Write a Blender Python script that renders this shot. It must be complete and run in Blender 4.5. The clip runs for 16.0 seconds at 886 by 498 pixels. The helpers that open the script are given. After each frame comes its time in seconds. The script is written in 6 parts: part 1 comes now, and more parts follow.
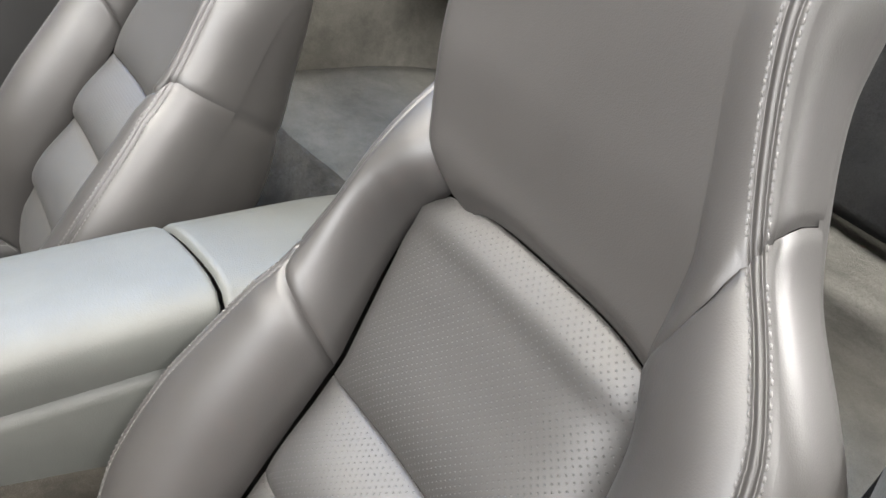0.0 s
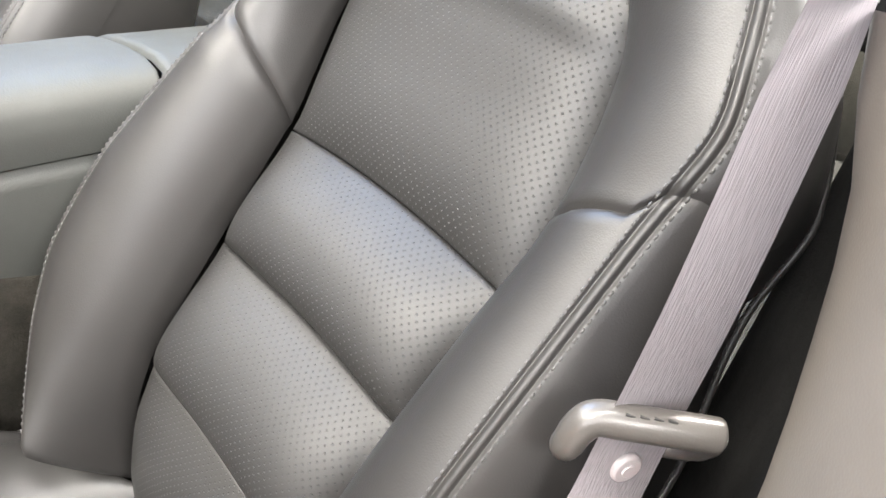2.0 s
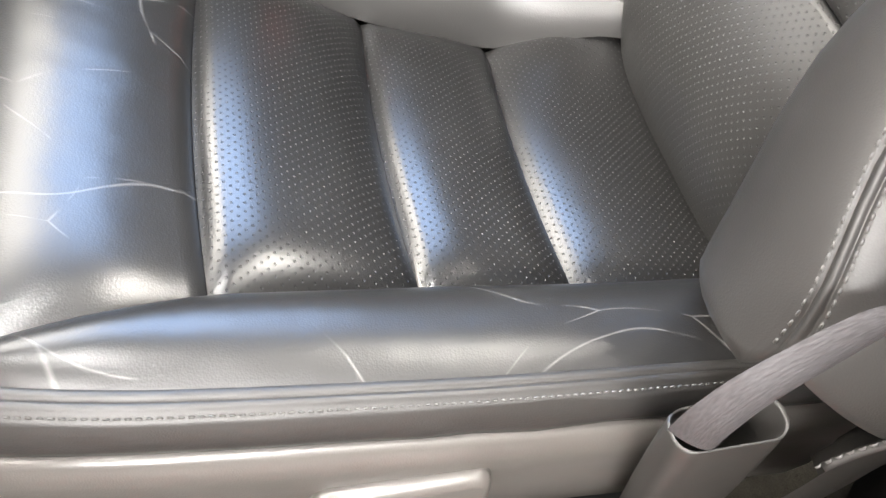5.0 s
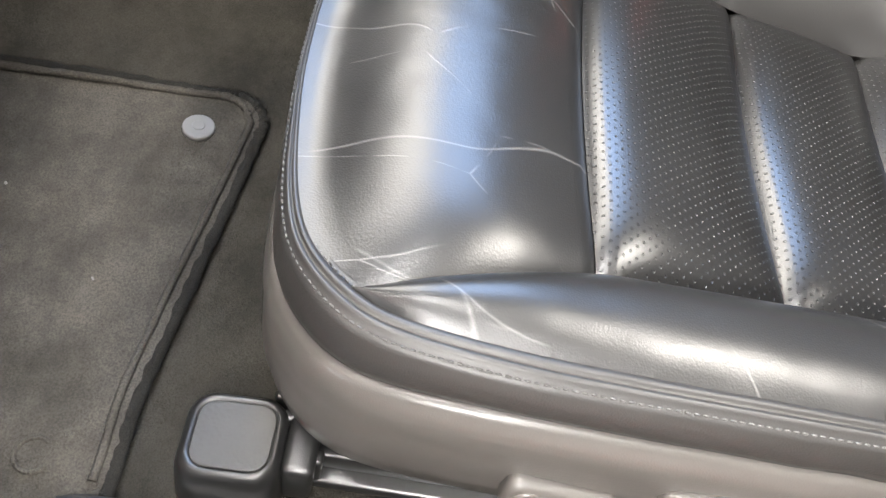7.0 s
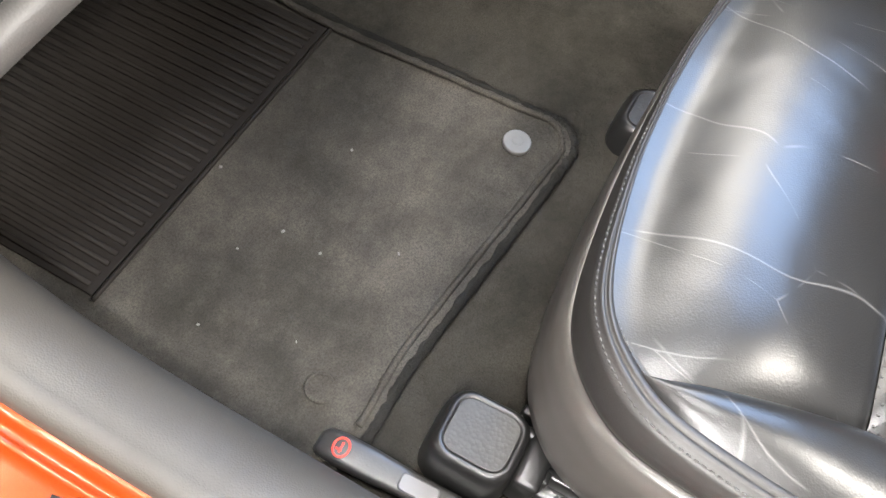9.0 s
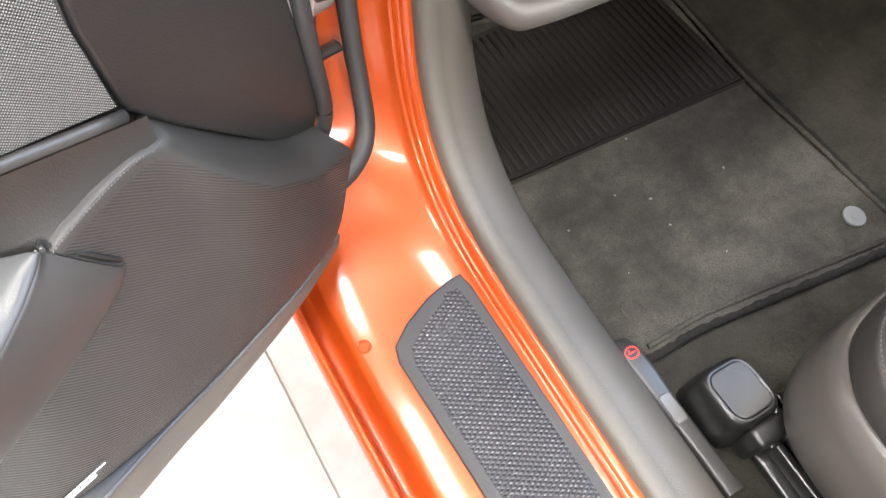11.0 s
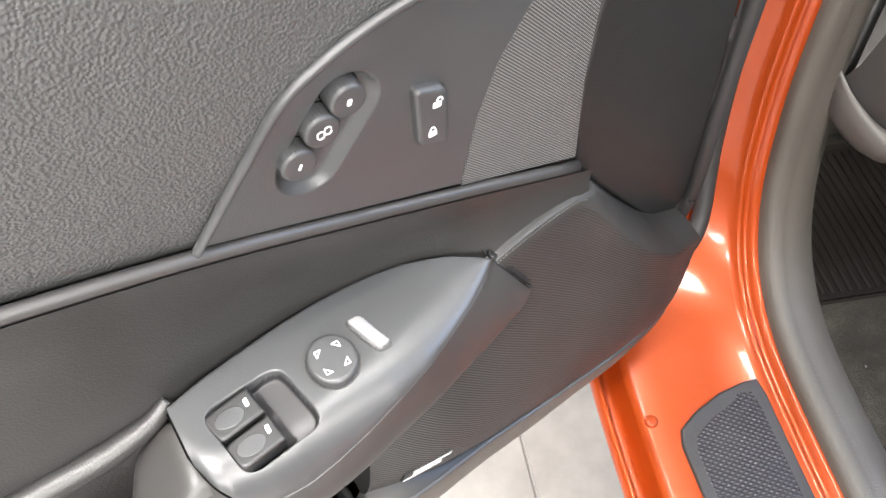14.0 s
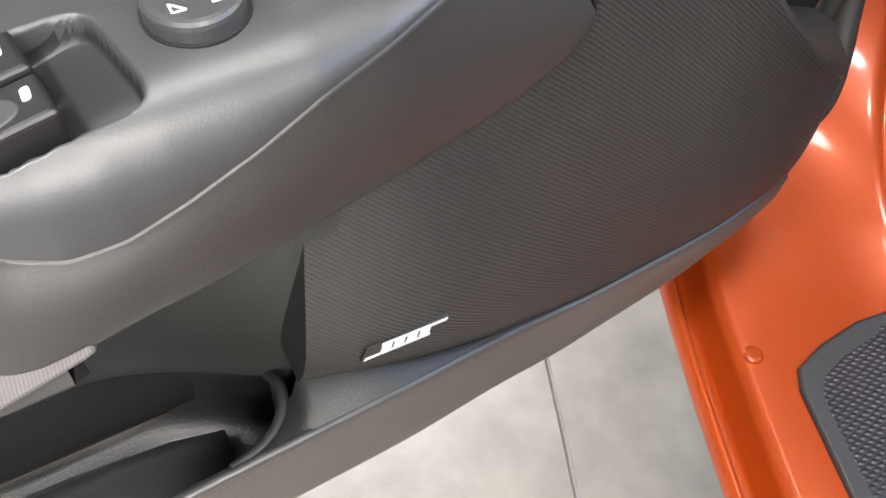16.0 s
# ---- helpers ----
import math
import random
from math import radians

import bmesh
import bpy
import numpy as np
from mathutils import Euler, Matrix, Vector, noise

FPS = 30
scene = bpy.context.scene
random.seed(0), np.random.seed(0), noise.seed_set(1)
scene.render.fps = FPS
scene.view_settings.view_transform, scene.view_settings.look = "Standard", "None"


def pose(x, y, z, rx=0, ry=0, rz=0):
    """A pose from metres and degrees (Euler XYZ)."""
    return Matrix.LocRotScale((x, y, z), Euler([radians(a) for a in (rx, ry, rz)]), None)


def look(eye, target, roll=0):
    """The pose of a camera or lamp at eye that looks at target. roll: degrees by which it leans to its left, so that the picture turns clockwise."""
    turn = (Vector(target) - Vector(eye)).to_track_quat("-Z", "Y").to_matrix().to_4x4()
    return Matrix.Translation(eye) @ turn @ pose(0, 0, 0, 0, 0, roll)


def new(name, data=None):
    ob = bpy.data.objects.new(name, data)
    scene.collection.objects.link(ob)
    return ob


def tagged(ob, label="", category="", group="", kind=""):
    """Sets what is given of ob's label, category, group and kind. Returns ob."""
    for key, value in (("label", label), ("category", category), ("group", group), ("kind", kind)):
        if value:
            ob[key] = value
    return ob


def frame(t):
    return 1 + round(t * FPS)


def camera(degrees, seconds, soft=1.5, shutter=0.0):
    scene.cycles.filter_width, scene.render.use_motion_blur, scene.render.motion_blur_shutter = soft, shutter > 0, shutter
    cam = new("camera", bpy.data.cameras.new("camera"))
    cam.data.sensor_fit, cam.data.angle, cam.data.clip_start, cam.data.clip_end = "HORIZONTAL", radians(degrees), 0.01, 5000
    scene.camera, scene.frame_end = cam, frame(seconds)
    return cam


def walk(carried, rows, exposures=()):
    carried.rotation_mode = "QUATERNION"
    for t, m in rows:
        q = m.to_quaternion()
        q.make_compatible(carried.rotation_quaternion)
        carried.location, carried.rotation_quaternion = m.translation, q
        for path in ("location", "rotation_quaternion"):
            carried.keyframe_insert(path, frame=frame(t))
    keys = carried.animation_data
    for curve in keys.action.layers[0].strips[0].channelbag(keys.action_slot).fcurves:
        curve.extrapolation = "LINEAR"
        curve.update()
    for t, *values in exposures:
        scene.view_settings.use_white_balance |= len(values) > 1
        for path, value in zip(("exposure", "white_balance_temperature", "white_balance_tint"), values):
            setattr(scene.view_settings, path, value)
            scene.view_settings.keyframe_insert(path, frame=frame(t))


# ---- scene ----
cam = camera(58.3, 16.0)
EXPOSURES = [(0, 1.95), (1.0, 1.9), (2.0, 1.88), (2.6, 1.93), (3.2, 1.9), (4.7, 2.1), (7, 1.95), (8, 2.0), (9.5, 2.05), (10.5, 2.1), (11.0, 1.75), (11.8, 1.32), (13.5, 1.36), (14, 1.35), (14.5, 1.3), (15.1, 1.0), (16, 0.8)]
PATH = [
    (0, (0.183, -0.424, 1.29), (1.484, -1.66, 0.408), 20.7),
    (0.5, (0.151, -0.44, 1.278), (1.465, -1.702, 0.452), 19.5),
    (1, (0.137, -0.434, 1.204), (1.411, -1.753, 0.406), 20.0),
    (1.5, (0.119, -0.429, 1.144), (1.359, -1.78, 0.347), 19.2),
    (2, (0.107, -0.399, 1.077), (1.298, -1.794, 0.28), 19.6),
    (2.5, (0.101, -0.381, 0.999), (1.258, -1.783, 0.165), 20.0),
    (3, (0.091, -0.36, 0.945), (1.244, -1.726, 0.048), 20.0),
    (3.5, (0.076, -0.369, 0.899), (1.298, -1.525, -0.183), 20.6),
    (4, (0.071, -0.37, 0.874), (1.283, -1.334, -0.392), 21.4),
    (4.5, (0.068, -0.348, 0.863), (1.275, -1.159, -0.51), 22.4),
    (4.7, (0.064, -0.343, 0.855), (1.273, -1.077, -0.56), 21.9),
    (6.8, (0.075, -0.24, 0.823), (1.262, -0.46, -0.772), 18.3),
    (7, (0.079, -0.226, 0.82), (1.258, -0.425, -0.784), 18.5),
    (7.5, (0.085, -0.179, 0.822), (1.246, -0.335, -0.799), 19.6),
    (8, (0.086, -0.151, 0.83), (1.215, -0.199, -0.821), 19.6),
    (10.5, (0.022, -0.182, 0.982), (0.698, 0.445, -0.793), 10.4),
    (11, (-0.149, -0.209, 0.998), (0.503, 0.549, -0.734), 11.9),
    (11.5, (-0.245, -0.236, 1.006), (0.335, 0.643, -0.694), 10.3),
    (12, (-0.278, -0.259, 1.014), (0.21, 0.702, -0.67), 9.2),
    (12.5, (-0.283, -0.258, 1.018), (0.138, 0.754, -0.655), 7.8),
    (13, (-0.282, -0.239, 1.034), (0.08, 0.796, -0.639), 6.2),
    (13.5, (-0.282, -0.214, 1.038), (0.028, 0.852, -0.626), 4.6),
    (14, (-0.276, -0.207, 1.027), (-0.001, 0.882, -0.628), 3.7),
    (14.5, (-0.269, -0.235, 0.917), (-0.002, 0.897, -0.709), 2.9),
    (15, (-0.247, -0.209, 0.817), (-0.01, 0.936, -0.806), 3.2),
    (15.5, (-0.243, -0.198, 0.782), (-0.046, 0.968, -0.83), 2.6),
    (16, (-0.244, -0.197, 0.786), (-0.07, 0.987, -0.816), 2.2),
]
walk(cam, [(t, look(eye, target, roll)) for t, eye, target, roll in PATH], EXPOSURES)

# ---- light and exposure ----
world = bpy.data.worlds.new("showroom_air")
scene.world = world
world.use_nodes = True
world.node_tree.nodes["Background"].inputs[0].default_value = (0.78, 0.84, 1.0, 1)
world.node_tree.nodes["Background"].inputs[1].default_value = 0.012


# strip lamps over the open side, a wide one further out, spots behind, strips and a blue rooflight over the far side
LAMPS = [(-1.25, y, 0.35, 1.6) for y in (-3.0, -1.15)] + [(-2.9, 0.9, 0.9, 2.8), (3.0, 1.3, 3.0, 1.5), (0.6, 2.7, 2.8, 1.0), (0.5, -1.85, 0.5, 0.6), (0.05, 0.3, 0.3, 0.7)] + [(x, y, 0.36, 0.36) for x in (-1.7, 0.3) for y in (-3.6, -5.3)]
POWER = [62, 62, 250, 85, 215, 45, 24, 95, 95, 95, 95]
for (lx, ly, sx, sy_), watts in zip(LAMPS, POWER):
    data = bpy.data.lights.new("ceiling_light", "AREA")
    data.shape, data.size, data.size_y, data.energy, data.color = "RECTANGLE", sx, sy_, watts, (1.0, 0.95, 0.87) if lx > 0.3 else (1.0, 0.97, 0.94)
    if -1.5 < lx < 0:
        data.spread = radians(64)
    ob = new("ceiling_light_source", data)
    ob.matrix_basis = pose(lx, ly, 3.18)
data = bpy.data.lights.new("rooflight_sky", "AREA")
data.shape, data.size, data.size_y, data.energy, data.color = "RECTANGLE", 2.8, 1.5, 62, (0.42, 0.62, 1.0)
ob = new("rooflight_sky", data)
ob.matrix_basis = pose(3.1, -0.35, 3.24)
data = bpy.data.lights.new("window_daylight", "AREA")
data.shape, data.size, data.size_y, data.energy, data.color = "RECTANGLE", 4.6, 2.2, 400, (0.97, 0.98, 1.0)
ob = new("window_daylight", data)
ob.matrix_basis = look((-3.5, 6.95, 1.7), (-3.5, 0.0, 1.5))

# ---- materials ----


def material(name, colour, rough=0.5, metal=0.0, coat=0.0, spec=0.5):
    m = bpy.data.materials.new(name)
    m.use_nodes = True
    b = m.node_tree.nodes["Principled BSDF"]
    b.inputs["Base Color"].default_value = (*colour, 1)
    b.inputs["Roughness"].default_value = rough
    b.inputs["Metallic"].default_value = metal
    b.inputs["Coat Weight"].default_value = coat
    b.inputs["Specular IOR Level"].default_value = spec
    return m


class Nodes:
    """Short forms for building a node tree."""

    def __init__(self, m):
        self.t = m.node_tree
        self.b = self.t.nodes["Principled BSDF"]

    def add(self, kind, **kw):
        n = self.t.nodes.new(kind)
        for k, v in kw.items():
            if k.startswith("i_"):
                n.inputs[k[2:].replace("_", " ")].default_value = v
        return n

    def link(self, a, b):
        self.t.links.new(a, b)

    def coords(self, kind="Object"):
        return self.add("ShaderNodeTexCoord").outputs[kind]

    def noise(self, scale, detail=4.0, rough=0.6, vec=None):
        n = self.add("ShaderNodeTexNoise", i_Scale=scale, i_Detail=detail, i_Roughness=rough)
        self.link(vec or self.coords(), n.inputs["Vector"])
        return n.outputs["Fac"]

    def voronoi(self, scale, feature="F1", vec=None):
        n = self.add("ShaderNodeTexVoronoi", i_Scale=scale)
        n.feature = feature
        self.link(vec or self.coords(), n.inputs["Vector"])
        return n.outputs["Distance"]

    def math(self, op, a, b=None, c=None):
        n = self.add("ShaderNodeMath")
        n.operation = op
        for k, v in enumerate((a, b, c)):
            if v is None:
                continue
            if isinstance(v, (int, float)):
                n.inputs[k].default_value = v
            else:
                self.link(v, n.inputs[k])
        return n.outputs[0]

    def ramp(self, fac, lo, hi, a=0.0, b=1.0):
        n = self.add("ShaderNodeMapRange")
        n.inputs["From Min"].default_value, n.inputs["From Max"].default_value = a, b
        n.inputs["To Min"].default_value, n.inputs["To Max"].default_value = lo, hi
        self.link(fac, n.inputs["Value"])
        return n.outputs[0]

    def mix(self, fac, a, b):
        n = self.add("ShaderNodeMix")
        n.data_type = "RGBA"
        if isinstance(fac, (int, float)):
            n.inputs[0].default_value = fac
        else:
            self.link(fac, n.inputs[0])
        for k, v in ((6, a), (7, b)):
            if isinstance(v, tuple):
                n.inputs[k].default_value = (*v, 1)
            else:
                self.link(v, n.inputs[k])
        return n.outputs[2]

    def bump(self, height, strength, distance=0.001, normal=None):
        n = self.add("ShaderNodeBump", i_Strength=strength, i_Distance=distance)
        self.link(height, n.inputs["Height"])
        if normal is not None:
            self.link(normal, n.inputs["Normal"])
        return n.outputs[0]

    def colour(self, out):
        self.link(out, self.b.inputs["Base Color"])

    def rough(self, out):
        self.link(out, self.b.inputs["Roughness"])

    def normal(self, out):
        self.link(out, self.b.inputs["Normal"])


def leather(name, colour, rough, worn=0.0, perforated=False):
    m = material(name, colour, rough, spec=0.6)
    n = Nodes(m)
    big, fine = n.noise(9, 3), n.noise(26, 1)
    dark = tuple(c * 0.88 for c in colour)
    light = tuple(c * 1.12 for c in colour)
    base = n.mix(n.ramp(big, 0, 1, 0.2, 0.8), dark, light)
    grain = n.voronoi(900)
    h = n.bump(grain, 0.12, 0.0006)
    h = n.bump(n.noise(60, 3, 0.5), 0.05, 0.0015, h)
    r = n.ramp(fine, rough - 0.02, rough + 0.02, 0.1, 0.9)
    if worn:
        warp = n.add("ShaderNodeTexNoise", i_Scale=5.0, i_Detail=2.0)
        n.link(n.coords(), warp.inputs["Vector"])
        va = n.add("ShaderNodeVectorMath")
        va.operation = "MULTIPLY_ADD"
        va.inputs[1].default_value = (0.16, 0.16, 0.0)
        n.link(warp.outputs["Color"], va.inputs[0])
        n.link(n.coords(), va.inputs[2])
        crack = None
        for scale, turn, wide, lo in ((7.0, 0.75, 0.007, 0.40), (15.0, 0.5, 0.010, 0.47)):
            mp = n.add("ShaderNodeMapping")
            mp.inputs["Rotation"].default_value = (0, 0, turn)
            mp.inputs["Scale"].default_value = (1.0, 0.38, 1.0)
            n.link(va.outputs[0], mp.inputs["Vector"])
            v = n.add("ShaderNodeTexVoronoi", i_Scale=scale)
            v.voronoi_dimensions = "2D"
            v.feature = "DISTANCE_TO_EDGE"
            n.link(mp.outputs[0], v.inputs["Vector"])
            one = n.math("MULTIPLY", n.ramp(v.outputs["Distance"], 1, 0, 0.0, wide), n.ramp(n.noise(8 + scale, 2), 0, 1, lo, lo + 0.10))
            crack = one if crack is None else n.math("MAXIMUM", crack, one)
        base = n.mix(n.math("MULTIPLY", crack, worn), base, (0.17, 0.165, 0.16))
        h = n.bump(crack, 0.18, 0.0004, h)
        h = n.bump(n.noise(13, 2, 0.45), 0.45, 0.006, h)
    if perforated:
        uv = n.add("ShaderNodeTexCoord").outputs["UV"]
        sep = n.add("ShaderNodeSeparateXYZ")
        n.link(uv, sep.inputs[0])
        gx, gy = 0.0064, 0.0037
        row = n.math("FLOOR", n.math("DIVIDE", sep.outputs[1], gy))
        shift = n.math("MULTIPLY", n.math("MODULO", n.math("ADD", row, 1000.0), 2.0), 0.5)
        fx = n.math("SUBTRACT", n.math("FRACT", n.math("ADD", n.math("DIVIDE", sep.outputs[0], gx), shift)), 0.5)
        fy = n.math("SUBTRACT", n.math("FRACT", n.math("DIVIDE", sep.outputs[1], gy)), 0.5)
        dx, dy = n.math("MULTIPLY", fx, gx), n.math("MULTIPLY", fy, gy)
        d = n.math("SQRT", n.math("ADD", n.math("MULTIPLY", dx, dx), n.math("MULTIPLY", dy, dy)))
        hole = n.ramp(d, 1, 0, 0.0004, 0.0008)
        # holes are coloured paler, as if light caught in them
        base = n.mix(n.math("MULTIPLY", hole, 0.30), base, (0.07, 0.07, 0.073))
        h = n.bump(hole, 0.7, -0.0012, h)
    n.colour(base)
    n.rough(r)
    n.normal(h)
    return m


def plastic(name, colour, rough=0.45, grain=700, depth=0.25, big=0.15):
    m = material(name, colour, rough, spec=0.7)
    n = Nodes(m)
    base = n.mix(n.ramp(n.noise(14, 4), 0, 1, 0.2, 0.8), tuple(c * (1 - big) for c in colour), tuple(c * (1 + big) for c in colour))
    n.colour(base)
    n.rough(n.ramp(n.noise(35, 2), rough - 0.03, rough + 0.03, 0.2, 0.8))
    if depth:
        n.normal(n.bump(n.voronoi(grain), depth, 0.0005))
    return m


def carpet(name, a, b, scale=900, wear=0.0):
    m = material(name, a, 0.95, spec=0.15)
    n = Nodes(m)
    fib, blot, dust = n.noise(scale, 3, 0.8), n.noise(11, 5, 0.7), n.noise(45, 6, 0.75)
    c = n.mix(n.ramp(blot, 0, 1, 0.35, 0.65), a, b)
    if wear:
        c = n.mix(n.ramp(n.noise(5.5, 5, 0.65), wear, 0, 0.36, 0.58), c, tuple(v * 0.45 for v in a))
    c = n.mix(n.ramp(dust, 0, 0.32, 0.5, 0.8), c, tuple(v * 1.5 for v in b))
    c = n.mix(n.ramp(fib, 0.6, 0, 0.35, 0.6), c, tuple(v * 0.35 for v in a))
    n.colour(c)
    h = n.bump(fib, 0.8, 0.002)
    n.normal(n.bump(dust, 0.8, 0.006, h))
    return m


LEATHER = leather("charcoal_leather", (0.022, 0.0207, 0.0197), 0.46)
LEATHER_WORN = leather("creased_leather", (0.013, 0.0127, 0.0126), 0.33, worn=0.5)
# uncreased, paler copy for the inner bolster; its highlight is in the base colour
LEATHER_LIT = leather("lit_inner_leather", (0.034, 0.033, 0.032), 0.40)
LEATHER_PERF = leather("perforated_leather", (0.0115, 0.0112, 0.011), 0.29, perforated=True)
LEATHER_BACK = leather("perforated_back_leather", (0.021, 0.0203, 0.0195), 0.52, perforated=True)
LEATHER_DOOR = leather("grained_door_skin", (0.018, 0.0175, 0.017), 0.45)
THREAD = plastic("grey_thread", (0.052, 0.050, 0.048), 0.6, depth=0)
TRIM = plastic("seat_trim_plastic", (0.072, 0.066, 0.061), 0.32, 900, 0.10)
CONSOLE = plastic("console_skin", (0.040, 0.042, 0.038), 0.62, 650, 0.35)
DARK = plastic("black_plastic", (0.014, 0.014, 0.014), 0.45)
VINYL = plastic("sill_trim_vinyl", (0.078, 0.070, 0.060), 0.58, 700, 0.25)
PILLAR = plastic("pillar_trim", (0.125, 0.112, 0.098), 0.6, 700, 0.2)
DASH = plastic("dash_plastic", (0.085, 0.080, 0.076), 0.5, 700, 0.2)
CARPET = carpet("cabin_carpet", (0.034, 0.031, 0.026), (0.064, 0.0585, 0.048), 900, 0.45)
# brighter carpet for the load space; the light falling there is painted in
LOAD_CARPET_LIT = carpet("lit_load_carpet", (0.065, 0.063, 0.055), (0.105, 0.101, 0.088))
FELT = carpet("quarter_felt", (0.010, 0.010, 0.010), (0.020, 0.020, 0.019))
BIND = carpet("mat_binding", (0.014, 0.013, 0.012), (0.032, 0.030, 0.026), 1200)
PAD = plastic("heel_pad_rubber", (0.010, 0.008, 0.0065), 0.75, 500, 0.2)
PAD.node_tree.nodes["Principled BSDF"].inputs["Specular IOR Level"].default_value = 0.2
MAT_CARPET = carpet("mat_carpet", (0.052, 0.0478, 0.041), (0.100, 0.091, 0.077), 700, 0.6)
JOINT = material("shadowed_joint", (0.004, 0.004, 0.004), 0.9, spec=0.05)
RUBBER = plastic("rubber", (0.020, 0.020, 0.021), 0.62, 500, 0.2)
WEB = material("belt_webbing", (0.2, 0.19, 0.2), 0.6)
# darkened copy of the belt webbing, for the shaded twist at the anchor
WEB_SHADED = material("shaded_loop_webbing", (0.07, 0.067, 0.07), 0.65)
STEEL = material("dark_steel", (0.10, 0.10, 0.10), 0.35, 0.9)
SILVER = material("satin_silver", (0.62, 0.60, 0.60), 0.38, 0.85)
RED = plastic("red_plastic", (0.75, 0.05, 0.03), 0.3, depth=0)
GLASS = material("lamp_lens", (0.10, 0.105, 0.09), 0.08)
WHITE = material("white_print", (0.8, 0.8, 0.8), 0.5)


MIDP = plastic("door_mid_skin", (0.022, 0.021, 0.020), 0.46, 800, 0.25)
PODP = plastic("satin_dark_plastic", (0.050, 0.051, 0.053), 0.38, 1200, 0.08)
HANDLE = plastic("soft_pod_plastic", (0.036, 0.034, 0.033), 0.44, 1400, 0.10)
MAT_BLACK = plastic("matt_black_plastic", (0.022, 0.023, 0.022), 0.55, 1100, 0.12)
# dark switches; also paints the shade inside the bezel's well
WELL = plastic("switch_and_shaded_well_plastic", (0.012, 0.012, 0.013), 0.48, 900, 0.0)
LEDGE = plastic("matt_ledge", (0.027, 0.026, 0.025), 0.52, 1300, 0.35)
SELECT = material("shiny_selector", (0.55, 0.55, 0.56), 0.25, 0.7)


def skin_material():
    m = material("coarse_grain_vinyl", (0.058, 0.058, 0.057), 0.42, spec=0.8)
    n = Nodes(m)
    cells = n.voronoi(760, "SMOOTH_F1")
    h = n.bump(cells, 0.55, 0.0014)
    n.normal(n.bump(n.noise(70, 3), 0.25, 0.002, h))
    n.rough(n.ramp(n.noise(30, 4), 0.40, 0.54, 0.3, 0.7))
    return m


def wave_material(name, colour, light, scale, turn, rough, strength, second=None):
    """Fine parallel ribs, or a weave of two sets of them."""
    m = material(name, colour, rough)
    n = Nodes(m)
    hs = []
    for ang in (turn, second):
        if ang is None:
            continue
        mp = n.add("ShaderNodeMapping")
        mp.inputs["Rotation"].default_value = tuple(radians(v) for v in ang)
        n.link(n.coords(), mp.inputs["Vector"])
        w = n.add("ShaderNodeTexWave", i_Scale=scale, i_Distortion=0.0)
        w.bands_direction = "Z"
        n.link(mp.outputs[0], w.inputs["Vector"])
        hs.append(w.outputs["Fac"])
    h = hs[0] if len(hs) == 1 else n.math("MULTIPLY", hs[0], hs[1])
    n.colour(n.mix(h, colour, light))
    n.normal(n.bump(h, strength, 0.0015))
    return m


SKIN = skin_material()


def rib_material(name, colour, light, across, pitch, rough, strength):
    """Fine straight ribs; across is the direction in which they follow one another."""
    m = material(name, colour, rough, spec=0.6)
    n = Nodes(m)
    dot = n.add("ShaderNodeVectorMath")
    dot.operation = "DOT_PRODUCT"
    dot.inputs[1].default_value = across
    n.link(n.coords(), dot.inputs[0])
    h = n.ramp(n.math("SINE", n.math("MULTIPLY", dot.outputs["Value"], 2 * math.pi / pitch)), 0, 1, -1, 1)
    wear = n.ramp(n.noise(16, 4), 0.6, 1.25, 0.25, 0.75)
    n.colour(n.mix(n.math("MULTIPLY", h, wear), colour, light))
    n.normal(n.bump(h, strength, 0.0012))
    return m


GRILLE = rib_material("ribbed_grille", (0.014, 0.0136, 0.0132), (0.040, 0.038, 0.0365), (0.613, 0.245, 0.75), 0.0018, 0.50, 0.38)
MESH = wave_material("woven_mesh", (0.010, 0.010, 0.010), (0.42, 0.42, 0.41), 230, (-20.4, 41.1, 0), 0.45, 0.6, (20.4, -41.1, 0))
TREAD = wave_material("tread_rubber", (0.024, 0.024, 0.027), (0.066, 0.067, 0.073), 80, (90, 32, 0), 0.27, 0.8, (90, -32, 0))
LENS = wave_material("ribbed_silver", (0.155, 0.145, 0.142), (0.19, 0.178, 0.174), 360, (0, 90, 0), 0.45, 0.10)
LENS.node_tree.nodes["Principled BSDF"].inputs["Metallic"].default_value = 0.35


def web_material(m, dark, light):
    n = Nodes(m)
    sep = n.add("ShaderNodeSeparateXYZ")
    n.link(n.add("ShaderNodeTexCoord").outputs["UV"], sep.inputs[0])
    mp = n.add("ShaderNodeMapping")
    mp.inputs["Scale"].default_value = (900, 150, 1)
    n.link(n.add("ShaderNodeTexCoord").outputs["UV"], mp.inputs["Vector"])
    streak = n.noise(1.0, 1.0, 0.5, mp.outputs[0])
    rib = n.math("SINE", n.math("MULTIPLY", sep.outputs[0], 2 * math.pi / 0.0024))
    h = n.math("ADD", n.ramp(streak, -1, 1, 0.3, 0.7), n.math("MULTIPLY", rib, 0.22))
    n.colour(n.mix(n.ramp(h, 0, 1, -1.1, 1.1), dark, light))
    n.normal(n.bump(h, 0.22, 0.0005))


web_material(WEB, (0.195, 0.178, 0.192), (0.245, 0.225, 0.242))
web_material(WEB_SHADED, (0.030, 0.028, 0.030), (0.055, 0.052, 0.055))


